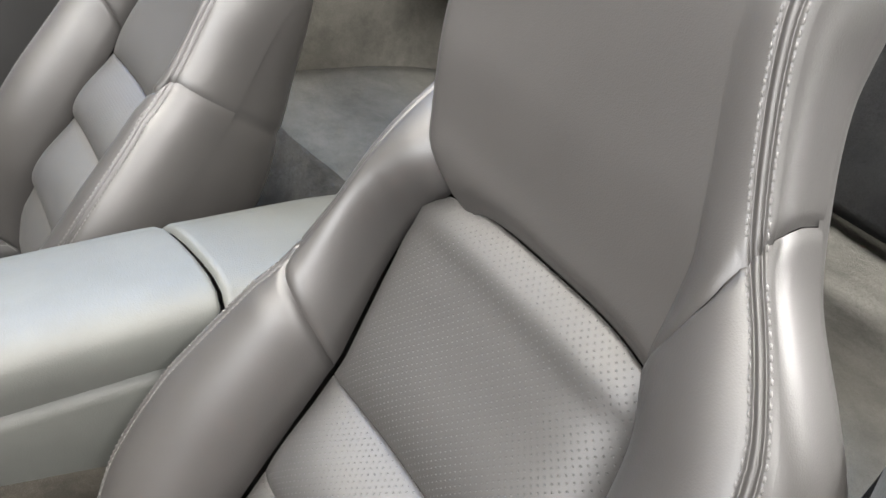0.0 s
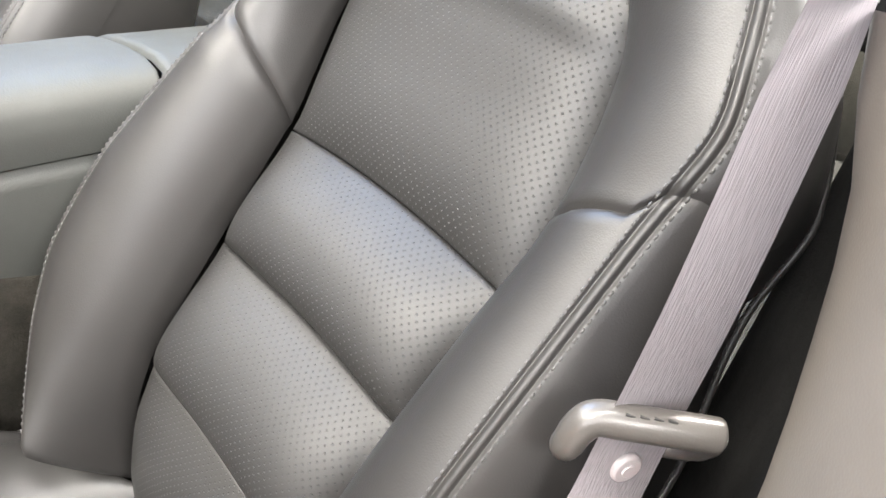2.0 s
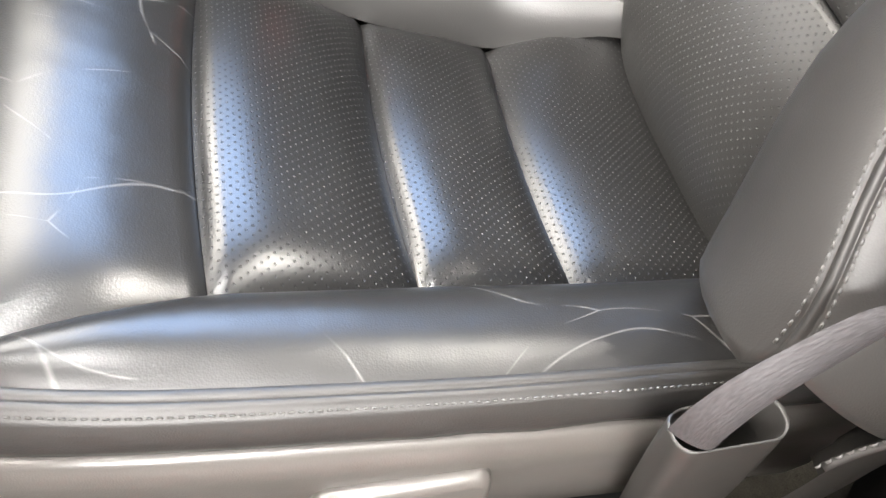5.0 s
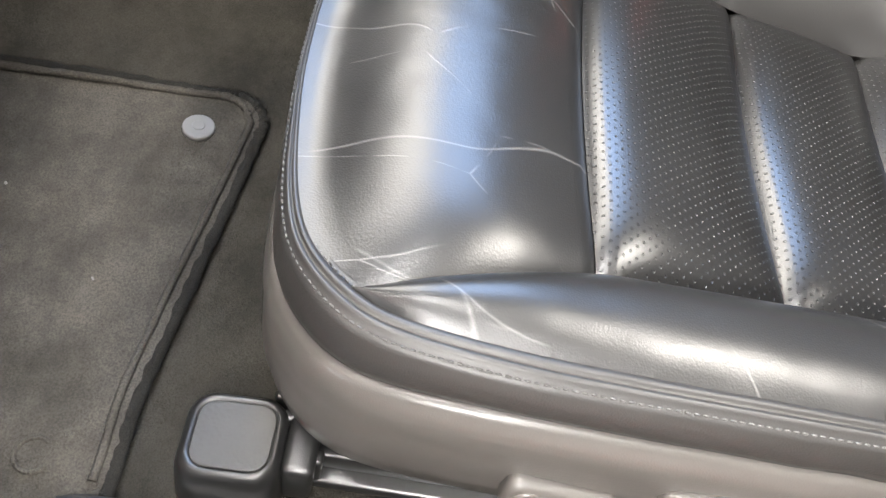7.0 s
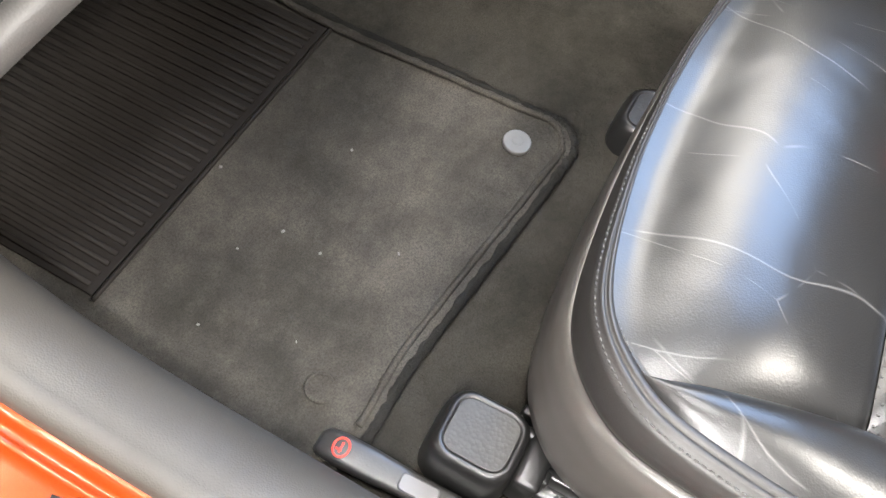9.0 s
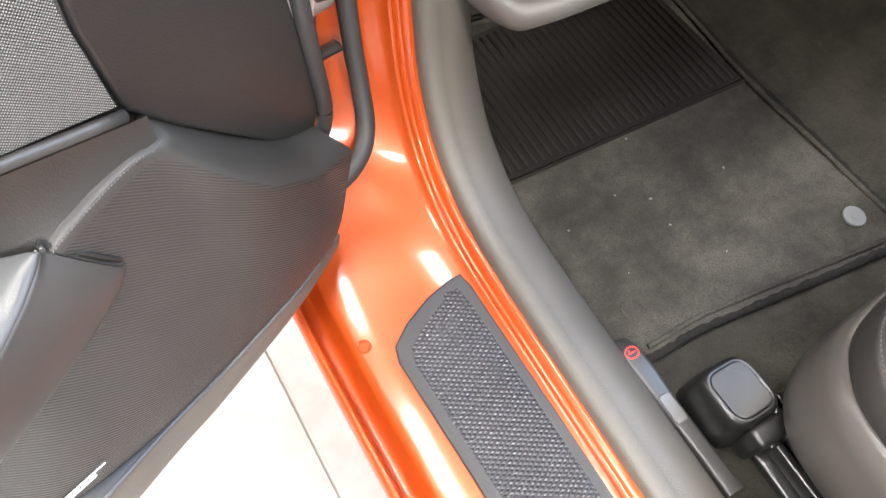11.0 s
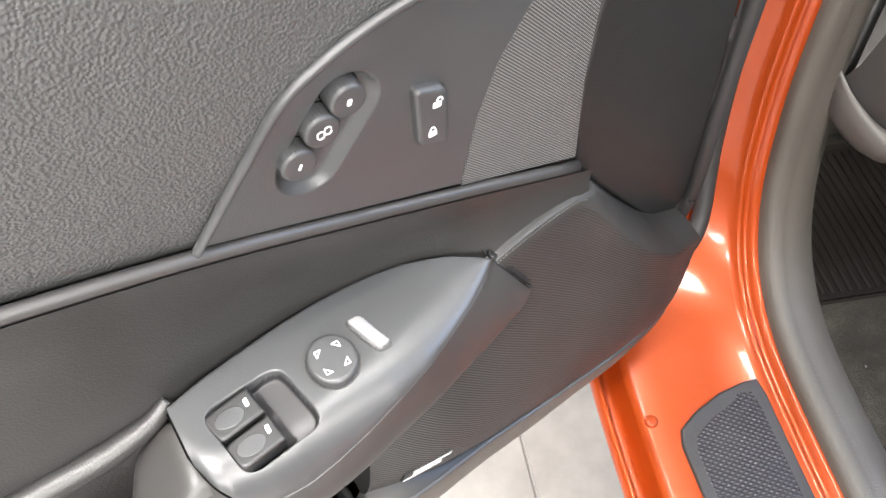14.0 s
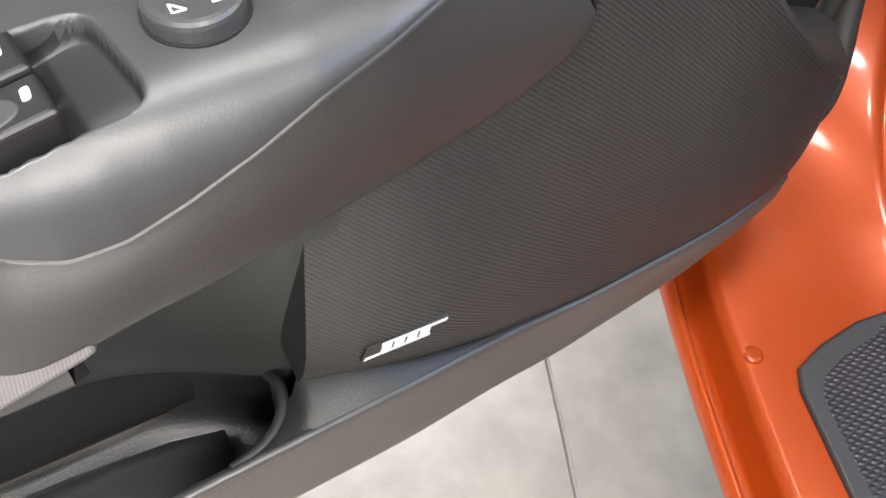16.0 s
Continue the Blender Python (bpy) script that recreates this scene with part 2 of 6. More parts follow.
def paint_material():
    m = material("orange_paint", (0.55, 0.055, 0.010), 0.34, 0.25, 0.4, 0.3)
    n = Nodes(m)
    n.b.inputs["Coat Roughness"].default_value = 0.10
    flake = n.noise(2600, 1)
    c = n.mix(n.ramp(flake, 0, 1, 0.4, 0.65), (0.33, 0.044, 0.004), (0.41, 0.061, 0.008))
    dirt = n.ramp(n.noise(26, 6, 0.7), 0, 0.12, 0.55, 0.85)
    n.colour(n.mix(dirt, c, (0.40, 0.085, 0.025)))
    n.rough(n.ramp(n.noise(40, 2), 0.34, 0.37, 0.2, 0.8))
    return m


PAINT = paint_material()

# ---- geometry helpers ----


def curve(xs, ys, soft=0.012):
    """A smooth function through a small table."""
    g = np.linspace(xs[0] - 0.1, xs[-1] + 0.1, 1200)
    v = np.interp(g, xs, ys)
    step = g[1] - g[0]
    k = np.exp(-0.5 * (np.arange(-int(3 * soft / step), int(3 * soft / step) + 1) * step / soft) ** 2)
    k /= k.sum()
    pad = len(k) // 2
    v = np.convolve(np.concatenate([np.full(pad, v[0]), v, np.full(pad, v[-1])]), k, "valid")
    return lambda x: float(np.interp(x, g, v))


def clean(bm):
    bmesh.ops.remove_doubles(bm, verts=bm.verts, dist=1e-6)
    bmesh.ops.recalc_face_normals(bm, faces=bm.faces)


def part(name, bm, mat, parent=None, label="", smooth=True, fix=True):
    """One mesh object out of a bmesh, under a thing or a part."""
    if fix:
        clean(bm)
    me = bpy.data.meshes.new(name)
    bm.to_mesh(me)
    bm.free()
    for p in me.polygons:
        p.use_smooth = smooth and len(p.vertices) <= 4
    me.materials.append(mat)
    ob = new(name, me)
    if parent is not None:
        ob.parent = parent
    if label:
        ob["label"] = label
    return ob


def thing(name, label, category, group="", kind=""):
    return tagged(new(name), label, category, group, kind)


def sheet(rows, bm=None, loop=False, uv=None):
    """A grid of quads out of rows of points; uv: rows of (u, v) in metres."""
    bm = bm or bmesh.new()
    vs = [[bm.verts.new(p) for p in r] for r in rows]
    lay = bm.loops.layers.uv.verify() if uv else None
    for i in range(len(rows) - 1):
        m = len(rows[i])
        for j in range(m if loop else m - 1):
            k = (j + 1) % m
            f = bm.faces.new((vs[i][j], vs[i][k], vs[i + 1][k], vs[i + 1][j]))
            if uv:
                for l, (a, b) in zip(f.loops, ((i, j), (i, k), (i + 1, k), (i + 1, j))):
                    l[lay].uv = uv[a][b]
    return bm


def slab(rows, thick, bm=None):
    """A sheet with thickness: thick is a vector from the front to the back."""
    t = Vector(thick)
    bm = bm or bmesh.new()
    bm2 = sheet(rows, bm)
    r = bmesh.ops.extrude_face_region(bm2, geom=list(bm2.faces))
    for e in r["geom"]:
        if isinstance(e, bmesh.types.BMVert):
            e.co += t
    return bm2


def box(size, at=(0, 0, 0), bevel=0.0, seg=2, m=None, bm=None):
    """A bevelled box about a centre."""
    bm = bm or bmesh.new()
    g = bmesh.ops.create_cube(bm, size=1.0)
    vs = g["verts"]
    for v in vs:
        v.co = Vector((v.co.x * size[0], v.co.y * size[1], v.co.z * size[2]))
    if bevel:
        es = list({e for v in vs for e in v.link_edges})
        r = bmesh.ops.bevel(bm, geom=es, offset=bevel, segments=seg, affect="EDGES", profile=0.5)
        vs = list({v for f in r["faces"] for v in f.verts} | {v for v in vs if v.is_valid})
    mm = (m or Matrix()) if m is not None else Matrix.Translation(at)
    for v in vs:
        v.co = mm @ v.co
    return bm


def tube(points, radius, sides=10, bm=None, flat=1.0, up=(0, 0, 1), cap=True):
    """A tube along points; radius may be a list; flat squeezes it along up."""
    bm = bm or bmesh.new()
    pts = [Vector(p) for p in points]
    rings = []
    for i, p in enumerate(pts):
        d = (pts[min(i + 1, len(pts) - 1)] - pts[max(i - 1, 0)]).normalized()
        a = d.cross(Vector(up))
        a = a.normalized() if a.length > 1e-4 else d.orthogonal().normalized()
        b = a.cross(d).normalized()
        r = radius[i] if isinstance(radius, (list, tuple)) else radius
        rings.append([bm.verts.new(p + a * (r * math.cos(k * 2 * math.pi / sides)) + b * (r * flat * math.sin(k * 2 * math.pi / sides))) for k in range(sides)])
    for i in range(len(rings) - 1):
        for k in range(sides):
            bm.faces.new((rings[i][k], rings[i][(k + 1) % sides], rings[i + 1][(k + 1) % sides], rings[i + 1][k]))
    if cap:
        bm.faces.new(rings[0])
        bm.faces.new(rings[-1])
    return bm


def prism(outline, at, ex, ey, ez, depth, bevel=0.0, seg=2, bm=None):
    """A closed outline in the plane (ex, ey) at a point, extruded by depth along ez, with a rounded front edge."""
    bm = bm or bmesh.new()
    at, ex, ey, ez = Vector(at), Vector(ex), Vector(ey), Vector(ez)
    n = len(outline)
    cx, cy = sum(p[0] for p in outline) / n, sum(p[1] for p in outline) / n
    rings = [(0.0, 0.0)]
    if bevel:
        rings += [(depth - bevel, 0.0)] + [(depth - bevel + bevel * math.sin(k / seg * math.pi / 2), bevel * (1 - math.cos(k / seg * math.pi / 2))) for k in range(1, seg + 1)]
    else:
        rings += [(depth, 0.0)]
    # inward normals of the outline
    nor = []
    for i in range(n):
        x0, y0 = outline[i - 1]
        x1, y1 = outline[(i + 1) % n]
        v = Vector((-(y1 - y0), x1 - x0))
        v = v.normalized() if v.length else v
        if v.x * (cx - outline[i][0]) + v.y * (cy - outline[i][1]) < 0:
            v = -v
        nor.append(v)
    vs = []
    for h, ins in rings:
        vs.append([bm.verts.new(at + ex * (p[0] + q.x * ins) + ey * (p[1] + q.y * ins) + ez * h) for p, q in zip(outline, nor)])
    for a, b in zip(vs, vs[1:]):
        for k in range(n):
            bm.faces.new((a[k], a[(k + 1) % n], b[(k + 1) % n], b[k]))
    bm.faces.new(vs[0])
    bm.faces.new(vs[-1])
    return bm


def smooth_line(pts, n, closed=False):
    """Catmull-Rom through points, n steps a span."""
    p = [Vector(q) for q in pts]
    out = []
    m = len(p)
    for i in range(m if closed else m - 1):
        a, b, c, d = (p[(i + k) % m] if closed else p[min(max(i + k, 0), m - 1)] for k in (-1, 0, 1, 2))
        for k in range(n):
            t = k / n
            out.append(0.5 * ((2 * b) + (c - a) * t + (2 * a - 5 * b + 4 * c - d) * t * t + (3 * b - a - 3 * c + d) * t ** 3))
    if not closed:
        out.append(p[-1])
    return out


def stitches(line, normals, name, parent, pitch=0.0058, length=0.0040, r=0.0008, mat=None):
    """A row of single stitches along a dense line."""
    bm = bmesh.new()
    pts = [Vector(p) for p in line]
    acc, nxt = 0.0, 0.0
    for i in range(len(pts) - 1):
        a, b = pts[i], pts[i + 1]
        seg = (b - a).length
        if seg < 1e-9:
            continue
        d = (b - a) / seg
        nv = Vector(normals[i])
        side = d.cross(nv).normalized()
        while nxt < acc + seg:
            c = a + d * (nxt - acc) + nv * (r * 0.35)
            h = length / 2
            ring = []
            for s, w in ((-1, 0.35), (-0.55, 1), (0.55, 1), (1, 0.35)):
                o = c + d * (h * s) - nv * (r * (0.9 if abs(s) == 1 else 0))
                ring.append([bm.verts.new(o + side * (r * w * x) + nv * (r * w * y)) for x, y in ((-1, -0.4), (-0.6, 0.75), (0.6, 0.75), (1, -0.4))])
            for p, q in zip(ring, ring[1:]):
                for k in range(3):
                    bm.faces.new((p[k], p[k + 1], q[k + 1], q[k]))
            nxt += pitch
        acc += seg
    return part(name, bm, mat or THREAD, parent, "contrast row of fine grey stitching", fix=False)

# ---- seats ----
SEAT_U, SEAT_N = Vector((0, -0.379, 0.925)), Vector((0, 0.925, 0.379))
INS_IN = curve([-0.06, 0.05, 0.16, 0.28, 0.38, 0.41, 0.45, 0.49, 0.53, 0.556, 0.575, 0.585, 0.62, 0.93], [0.112, 0.112, 0.122, 0.128, 0.131, 0.132, 0.141, 0.150, 0.154, 0.148, 0.131, 0.114, 0.112, 0.08], 0.006)
INS_OUT = curve([-0.06, 0.03, 0.09, 0.16, 0.28, 0.39, 0.43, 0.468, 0.508, 0.549, 0.575, 0.585, 0.60, 0.66, 0.70, 0.75, 0.80, 0.93], [0.150, 0.148, 0.138, 0.126, 0.129, 0.134, 0.139, 0.137, 0.1285, 0.118, 0.110, 0.107, 0.106, 0.106, 0.092, 0.072, 0.062, 0.055], 0.006)


# left edge of the head panel on the inner side
HEAD_U = curve([0.575, 0.583, 0.592, 0.603, 0.62, 0.661, 0.70, 0.80, 0.93], [0.096, 0.106, 0.117, 0.126, 0.133, 0.141, 0.148, 0.142, 0.115], 0.004)
# where the outer wing meets the head panel, by the share of the way round the bolster
WING_TOP = curve([0.0, 0.07, 0.12, 0.19, 0.26, 0.5, 0.78, 0.82, 0.88, 1.0], [0.588, 0.616, 0.638, 0.657, 0.667, 0.677, 0.688, 0.696, 0.704, 0.714], 0.012)


def INS_W(s, side):
    return INS_IN(s) if side > 0 else INS_OUT(s)


PEAK_OUT = curve([-0.08, 0.02, 0.08, 0.105, 0.13, 0.16, 0.205, 0.245, 0.30, 0.40, 0.476, 0.53, 0.60, 0.643, 0.677, 0.712, 0.747, 0.78, 0.85, 0.93], [0.282, 0.282, 0.276, 0.266, 0.250, 0.232, 0.218, 0.212, 0.211, 0.212, 0.215, 0.224, 0.200, 0.168, 0.138, 0.119, 0.103, 0.092, 0.082, 0.070], 0.010)
PEAK_IN = curve([-0.06, 0.03, 0.06, 0.10, 0.15, 0.20, 0.25, 0.30, 0.38, 0.46, 0.53, 0.60, 0.66, 0.70, 0.75, 0.85, 0.93], [0.116, 0.122, 0.136, 0.166, 0.198, 0.216, 0.222, 0.221, 0.210, 0.194, 0.183, 0.178, 0.172, 0.164, 0.155, 0.14, 0.12], 0.010)
PEAK_N = curve([-0.06, 0.05, 0.13, 0.20, 0.30, 0.40, 0.48, 0.53, 0.60, 0.65, 0.677, 0.712, 0.747, 0.78, 0.83, 0.93], [0.030, 0.048, 0.064, 0.074, 0.074, 0.066, 0.064, 0.070, 0.078, 0.085, 0.090, 0.104, 0.119, 0.134, 0.146, 0.146], 0.010)
PEAK_NI = curve([-0.06, 0.05, 0.13, 0.20, 0.30, 0.40, 0.46, 0.52, 0.57, 0.61, 0.66, 0.70, 0.80, 0.93], [0.030, 0.048, 0.064, 0.074, 0.074, 0.066, 0.058, 0.060, 0.065, 0.063, 0.054, 0.045, 0.03, 0.02], 0.012)
FACE_NI = curve([0.40, 0.55, 0.57, 0.585, 0.603, 0.64, 0.68, 0.72, 0.93], [0.0, 0.002, 0.012, 0.026, 0.038, 0.044, 0.040, 0.030, 0.01], 0.008)
FACE_N = curve([-0.06, 0.0, 0.03, 0.07, 0.12, 0.17, 0.50, 0.55, 0.57, 0.585, 0.605, 0.6265, 0.65, 0.677, 0.712, 0.747, 0.78, 0.83, 0.93], [-0.130, -0.108, -0.078, -0.042, -0.012, 0.0, 0.0, 0.004, 0.018, 0.037, 0.049, 0.059, 0.073, 0.088, 0.103, 0.119, 0.134, 0.147, 0.147], 0.007)
EDGE_W = curve([-0.06, 0.60, 0.68, 0.93], [0.030, 0.030, 0.014, 0.014], 0.02)
BACK_N = curve([-0.06, 0.40, 0.48, 0.60, 0.70, 0.80, 0.93], [-0.128, -0.128, -0.105, -0.065, -0.03, 0.015, 0.02], 0.02)
SIDE_W = curve([-0.06, 0.05, 0.12, 0.36, 0.46, 0.93], [0.0, 0.0, 0.024, 0.026, 0.0, 0.0], 0.02)
SOFT_B = curve([-0.06, 0.60, 0.70, 0.93], [1, 1, 0, 0], 0.01)
ROLLS = (-0.02, 0.164, 0.284, 0.394, 0.594)


def bez(a, b, c, d, n):
    out = []
    for k in range(n):
        t = k / n
        out.append(tuple((1 - t) ** 3 * p + 3 * t * (1 - t) ** 2 * q + 3 * t * t * (1 - t) * r + t ** 3 * w for p, q, r, w in zip(a, b, c, d)))
    return out


class BackSection:
    """The cross-section of the backrest at one height: a line from the middle round one side to the rear."""
    cache = {}

    def __init__(self, s, side):
        self.s = s
        wi, n0, wp, nq = INS_W(s, side), FACE_N(s), (PEAK_OUT(s) if side < 0 else PEAK_IN(s)), PEAK_N(s)
        if side > 0 and s > 0.42:
            n0, nq = FACE_NI(s), PEAK_NI(s)
        b = SOFT_B(s)
        ex = SIDE_W(s) if side < 0 else 0.0
        wo = wp + EDGE_W(s) + ex
        dp = BACK_N(s)
        w = wp - wi
        pts = [(wi * k / 6, n0) for k in range(6)]
        pts += bez((wi, n0), (wi + 0.12 * w, n0 + 0.75 * (nq - n0) + 0.006 * b), (wp - 0.40 * w, nq + 0.012 * b + 0.004), (wp, nq), 22)
        pts += bez((wp, nq), (wp + 0.016, nq - 0.004), (wo - 0.5 * ex, nq - 0.025 - ex), (wo, nq - 0.065 - 0.5 * ex), 18)
        pts += bez((wo, nq - 0.065 - 0.5 * ex), (wo, nq - 0.10 if nq - 0.10 > dp + 0.02 else dp + 0.02), (wo - 0.004, dp + 0.013), (wo - 0.04, dp), 10)
        pts += [(wo - 0.04, dp), (0.0, dp - 0.007)]
        self.p = np.array(pts)
        d = np.hypot(*np.diff(self.p, axis=0).T)
        self.a = np.concatenate([[0], np.cumsum(d)])
        self.marks = self.a[6], self.a[28], self.a[46], self.a[56], self.a[-1]

    def at(self, arc, lift=0.0):
        u, n = np.interp(arc, self.a, self.p[:, 0]), np.interp(arc, self.a, self.p[:, 1])
        e = 0.002
        du = np.interp(arc + e, self.a, self.p[:, 0]) - np.interp(arc - e, self.a, self.p[:, 0])
        dn = np.interp(arc + e, self.a, self.p[:, 1]) - np.interp(arc - e, self.a, self.p[:, 1])
        l = math.hypot(du, dn) or 1
        return u - dn / l * lift, n + du / l * lift, (-dn / l, du / l)


def section(s, side):
    key = (round(s, 4), side)
    if key not in BackSection.cache:
        BackSection.cache[key] = BackSection(s, side)
    return BackSection.cache[key]


def welt(off):
    """Relief of a double-stitched welt, by the distance from its middle."""
    return 0.0010 * math.exp(-(off / 0.0018) ** 2) - 0.0016 * math.exp(-((abs(off) - 0.0036) / 0.0012) ** 2)


WELT_STEPS = [-0.011, -0.009, -0.0075, -0.006, -0.005, -0.0042, -0.0036, -0.003, -0.002, -0.001, 0, 0.001, 0.002, 0.003, 0.0036, 0.0042, 0.005, 0.006, 0.0075, 0.009, 0.011]


def seat(name, cx, m, label):
    """A bucket seat about x = cx; m = 1: its inner side is towards +x, m = -1: mirrored."""
    root = thing(name, label, "car seat", "bucket seats")
    base = Vector((cx, -0.62, 0.50))

    def back(u, s, n):
        return Vector((cx + m * (u + 0.008), 0, 0)) + Vector((0, base.y, base.z)) + SEAT_U * s + SEAT_N * n

    def flat(u, y, z):
        return Vector((cx + m * (u - 0.012), y, z))

    def vec(u, n):
        return Vector((m * u, 0, 0)) + SEAT_N * n

    # insert: three lumbar rolls and the upper panel
    for i in range(4):
        lo, hi = ROLLS[i], ROLLS[i + 1]
        rows, uvs = [], []
        top = i == 3
        ns, nu = (26, 28) if top else (16, 28)
        for a in range(ns + 1):
            t = a / ns
            t = 0.5 - 0.5 * math.cos(math.pi * t) if a not in (0, ns) else t
            row, uv = [], []
            for b in range(nu + 1):
                q = -1 + 2 * b / nu
                q = math.copysign(1 - (1 - abs(q)) ** 1.35, q)
                s = lo + (hi - lo) * t
                if top:
                    s += 0.008 * (1 - q * q) * (1 - t) - 0.010 * abs(q) ** 4 * t
                else:
                    s += 0.008 * (1 - q * q)
                u = q * (INS_W(s, 1 if q > 0 else -1) - 0.001)
                puff = (0.027 * (1 - abs(2 * t ** 0.60 - 1) ** 2.1) if not top else 0.020 * (1 - abs(2 * t ** 0.85 - 1) ** 3.0)) * (1 - abs(q) ** 5)
                dip = -0.006 * (abs(q) ** 14) - (0.005 if a in (0, ns) else 0.0)
                row.append(back(u, s, FACE_N(min(s, 0.56)) + puff + dip + (0.018 * t ** 3 if top else 0)))
                uv.append((u, s))
            rows.append(row)
            uvs.append(uv)
        part("upper_insert" if top else "lumbar_roll", sheet(rows, uv=uvs), LEATHER_BACK, root, "perforated charcoal leather panel")

    # side bolsters: lower part, wing and the head panel that joins both
    def arcs(sec):
        a1, a2, a3 = sec.marks[:3]
        lst = list(np.linspace(a1, a2 - 0.012, 12)) + [a2 + o for o in WELT_STEPS] + list(np.linspace(a2 + 0.012, a3 + 0.008, 10))
        return lst, a2

    def s_mid(f, side):
        return 0.428 + 0.056 * min(1.0, f / 0.40) ** 0.7 + 0.018 * f if side < 0 else 0.398 + 0.060 * min(1.0, f / 0.40) ** 0.7 + 0.018 * f

    def s_top(f, side):
        return 0.82 if side > 0 else WING_TOP(f)

    for side in (-1, 1):
        for kind in ("lower", "wing"):
            rows = []
            ns = 30 if kind == "lower" else 26
            for k in range(ns + 1):
                t = 0.5 - 0.5 * math.cos(math.pi * k / ns)
                row = []
                probe, _ = arcs(section(0.3, side))
                for j in range(len(probe)):
                    f = j / (len(probe) - 1)
                    s0 = ((0.022 + 0.045 * min(1.0, f / 0.5)) if side < 0 else (0.045 + 0.012 * min(1.0, f / 0.4))) if kind == "lower" else s_mid(f, side)
                    s1 = s_mid(f, side) if kind == "lower" else s_top(f, side)
                    s = s0 + (s1 - s0) * t
                    sec = section(s, side)
                    lst, a2 = arcs(sec)
                    edge = min(t * (s1 - s0), (1 - t) * (s1 - s0))
                    lift = welt(lst[j] - a2)
                    lift -= (0.0040 - 0.0026 * f) * math.exp(-(edge / 0.0026) ** 2) + (0.006 if j == 0 else 0)
                    u, n, _ = sec.at(lst[j], lift)
                    row.append(back(side * u, s, n))
                rows.append(row)
            part("side_bolster" if kind == "lower" else "shoulder_wing", sheet(rows), LEATHER, root)
        # stitching either side of the welt
        for off in (-0.0062, 0.0062):
            line, nor = [], []
            for k in range(140):
                s = 0.070 + (0.600 if side < 0 else 0.38) * k / 139
                sec = section(round(s, 3), side)
                u, n, d = sec.at(sec.marks[1] + off, 0)
                line.append(back(side * u, s, n))
                nor.append(vec(side * d[0], d[1]))
            stitches(line, nor, "stitching", root)
    rows = []
    inner = 18
    for k in range(41):
        t = (k / 40) ** 1.25
        half = []
        nq = len(arcs(section(0.7, -1))[0])
        for j in range(nq + inner):
            f = max(0.0, (j - inner) / (nq - 1))
            g = 1 - (1 - j / inner) ** 2 if j < inner else 1.0
            s0 = 0.597 - 0.010 * g ** 4 if j < inner else WING_TOP(f)
            s = s0 + (0.925 - s0) * t
            sec = section(s, -1)
            lst, a2 = arcs(sec)
            arc = sec.marks[0] * g if j < inner else lst[j - inner]
            edge = s - s0
            lift = (welt(arc - a2) if j >= inner else 0) - (0.010 if j < inner else 0.0026) * math.exp(-(edge / 0.0040) ** 2)
            u, n, _ = sec.at(arc, lift)
            rnd = min(1.0, max(0.0, (s - 0.87) / 0.055))
            n -= 0.05 * (1 - math.sqrt(1 - rnd * rnd))
            half.append(back(-u, s, n))
        right = []
        for j in range(inner + 14):
            g = min(1.0, j / inner)
            s0 = 0.597 - 0.016 * g ** 3
            s = s0 + (0.925 - s0) * t
            lift_in = 0.5 - 0.5 * math.cos(math.pi * min(1.0, max(0.0, (s - 0.572) / 0.045)))
            hu, hn = HEAD_U(s) + 0.012 * lift_in, FACE_N(s)
            rnd = min(1.0, max(0.0, (s - 0.87) / 0.055))
            hn -= 0.05 * (1 - math.sqrt(1 - rnd * rnd)) + 0.010 * math.exp(-((s - s0) / 0.006) ** 2)
            if j < inner:
                u, n = g * (hu - 0.020), hn - 0.002 * g ** 4 + 0.020 * lift_in * g ** 2
            else:
                b_ = (j - inner) / 13
                hn += 0.020 * lift_in
                p0, p1, p2, p3 = (hu - 0.020, hn - 0.002), (hu - 0.006, hn - 0.002), (hu + 0.003, hn - 0.014), (hu + 0.001, hn - 0.085)
                u, n = ((1 - b_) ** 3 * p + 3 * b_ * (1 - b_) ** 2 * q + 3 * b_ * b_ * (1 - b_) * r + b_ ** 3 * w for p, q, r, w in zip(p0, p1, p2, p3))
            right.append(back(u, s, n))
        rows.append(half[::-1] + right[1:])
    part("head_panel", sheet(rows), LEATHER, root, "smooth charcoal leather head panel")
    for side in (-1,):
        for off in (-0.0062, 0.0062):
            line, nor = [], []
            for k in range(70):
                s = 0.684 + 0.214 * k / 69
                sec = section(round(s, 3), side)
                u, n, d = sec.at(sec.marks[1] + off, 0)
                line.append(back(side * u, s, n))
                nor.append(vec(side * d[0], d[1]))
            stitches(line, nor, "stitching", root)
    # shell behind
    rows = []
    for k in range(141):
        s = -0.02 + 0.935 * k / 140
        sides = {}
        for side in (-1, 1):
            sec = section(s, side)
            groove = -0.0012 - 0.0030 * math.exp(-((s - 0.472) / 0.006) ** 2)
            sides[side] = [back(side * sec.at(x, groove)[0], s, sec.at(x, groove)[1]) for x in np.linspace(sec.marks[2], sec.marks[4], 16)]
        rows.append(sides[-1] + sides[1][::-1][1:])
    part("back_shell", sheet(rows), LEATHER, root, "leather covered side and back")

    # piped seam where the side meets the back shell
    ridge, nor = [], []
    for k in range(110):
        s = 0.035 + 0.56 * k / 109
        low_s = max(0.0, 1 - (s - 0.035) / 0.34)
        sec = section(round(s, 3), -1)
        u, n, d = sec.at(sec.marks[2] + 0.062 - 0.072 * low_s, 0.0004)
        ridge.append(back(-u, s, n))
        nor.append(vec(-d[0], d[1]))
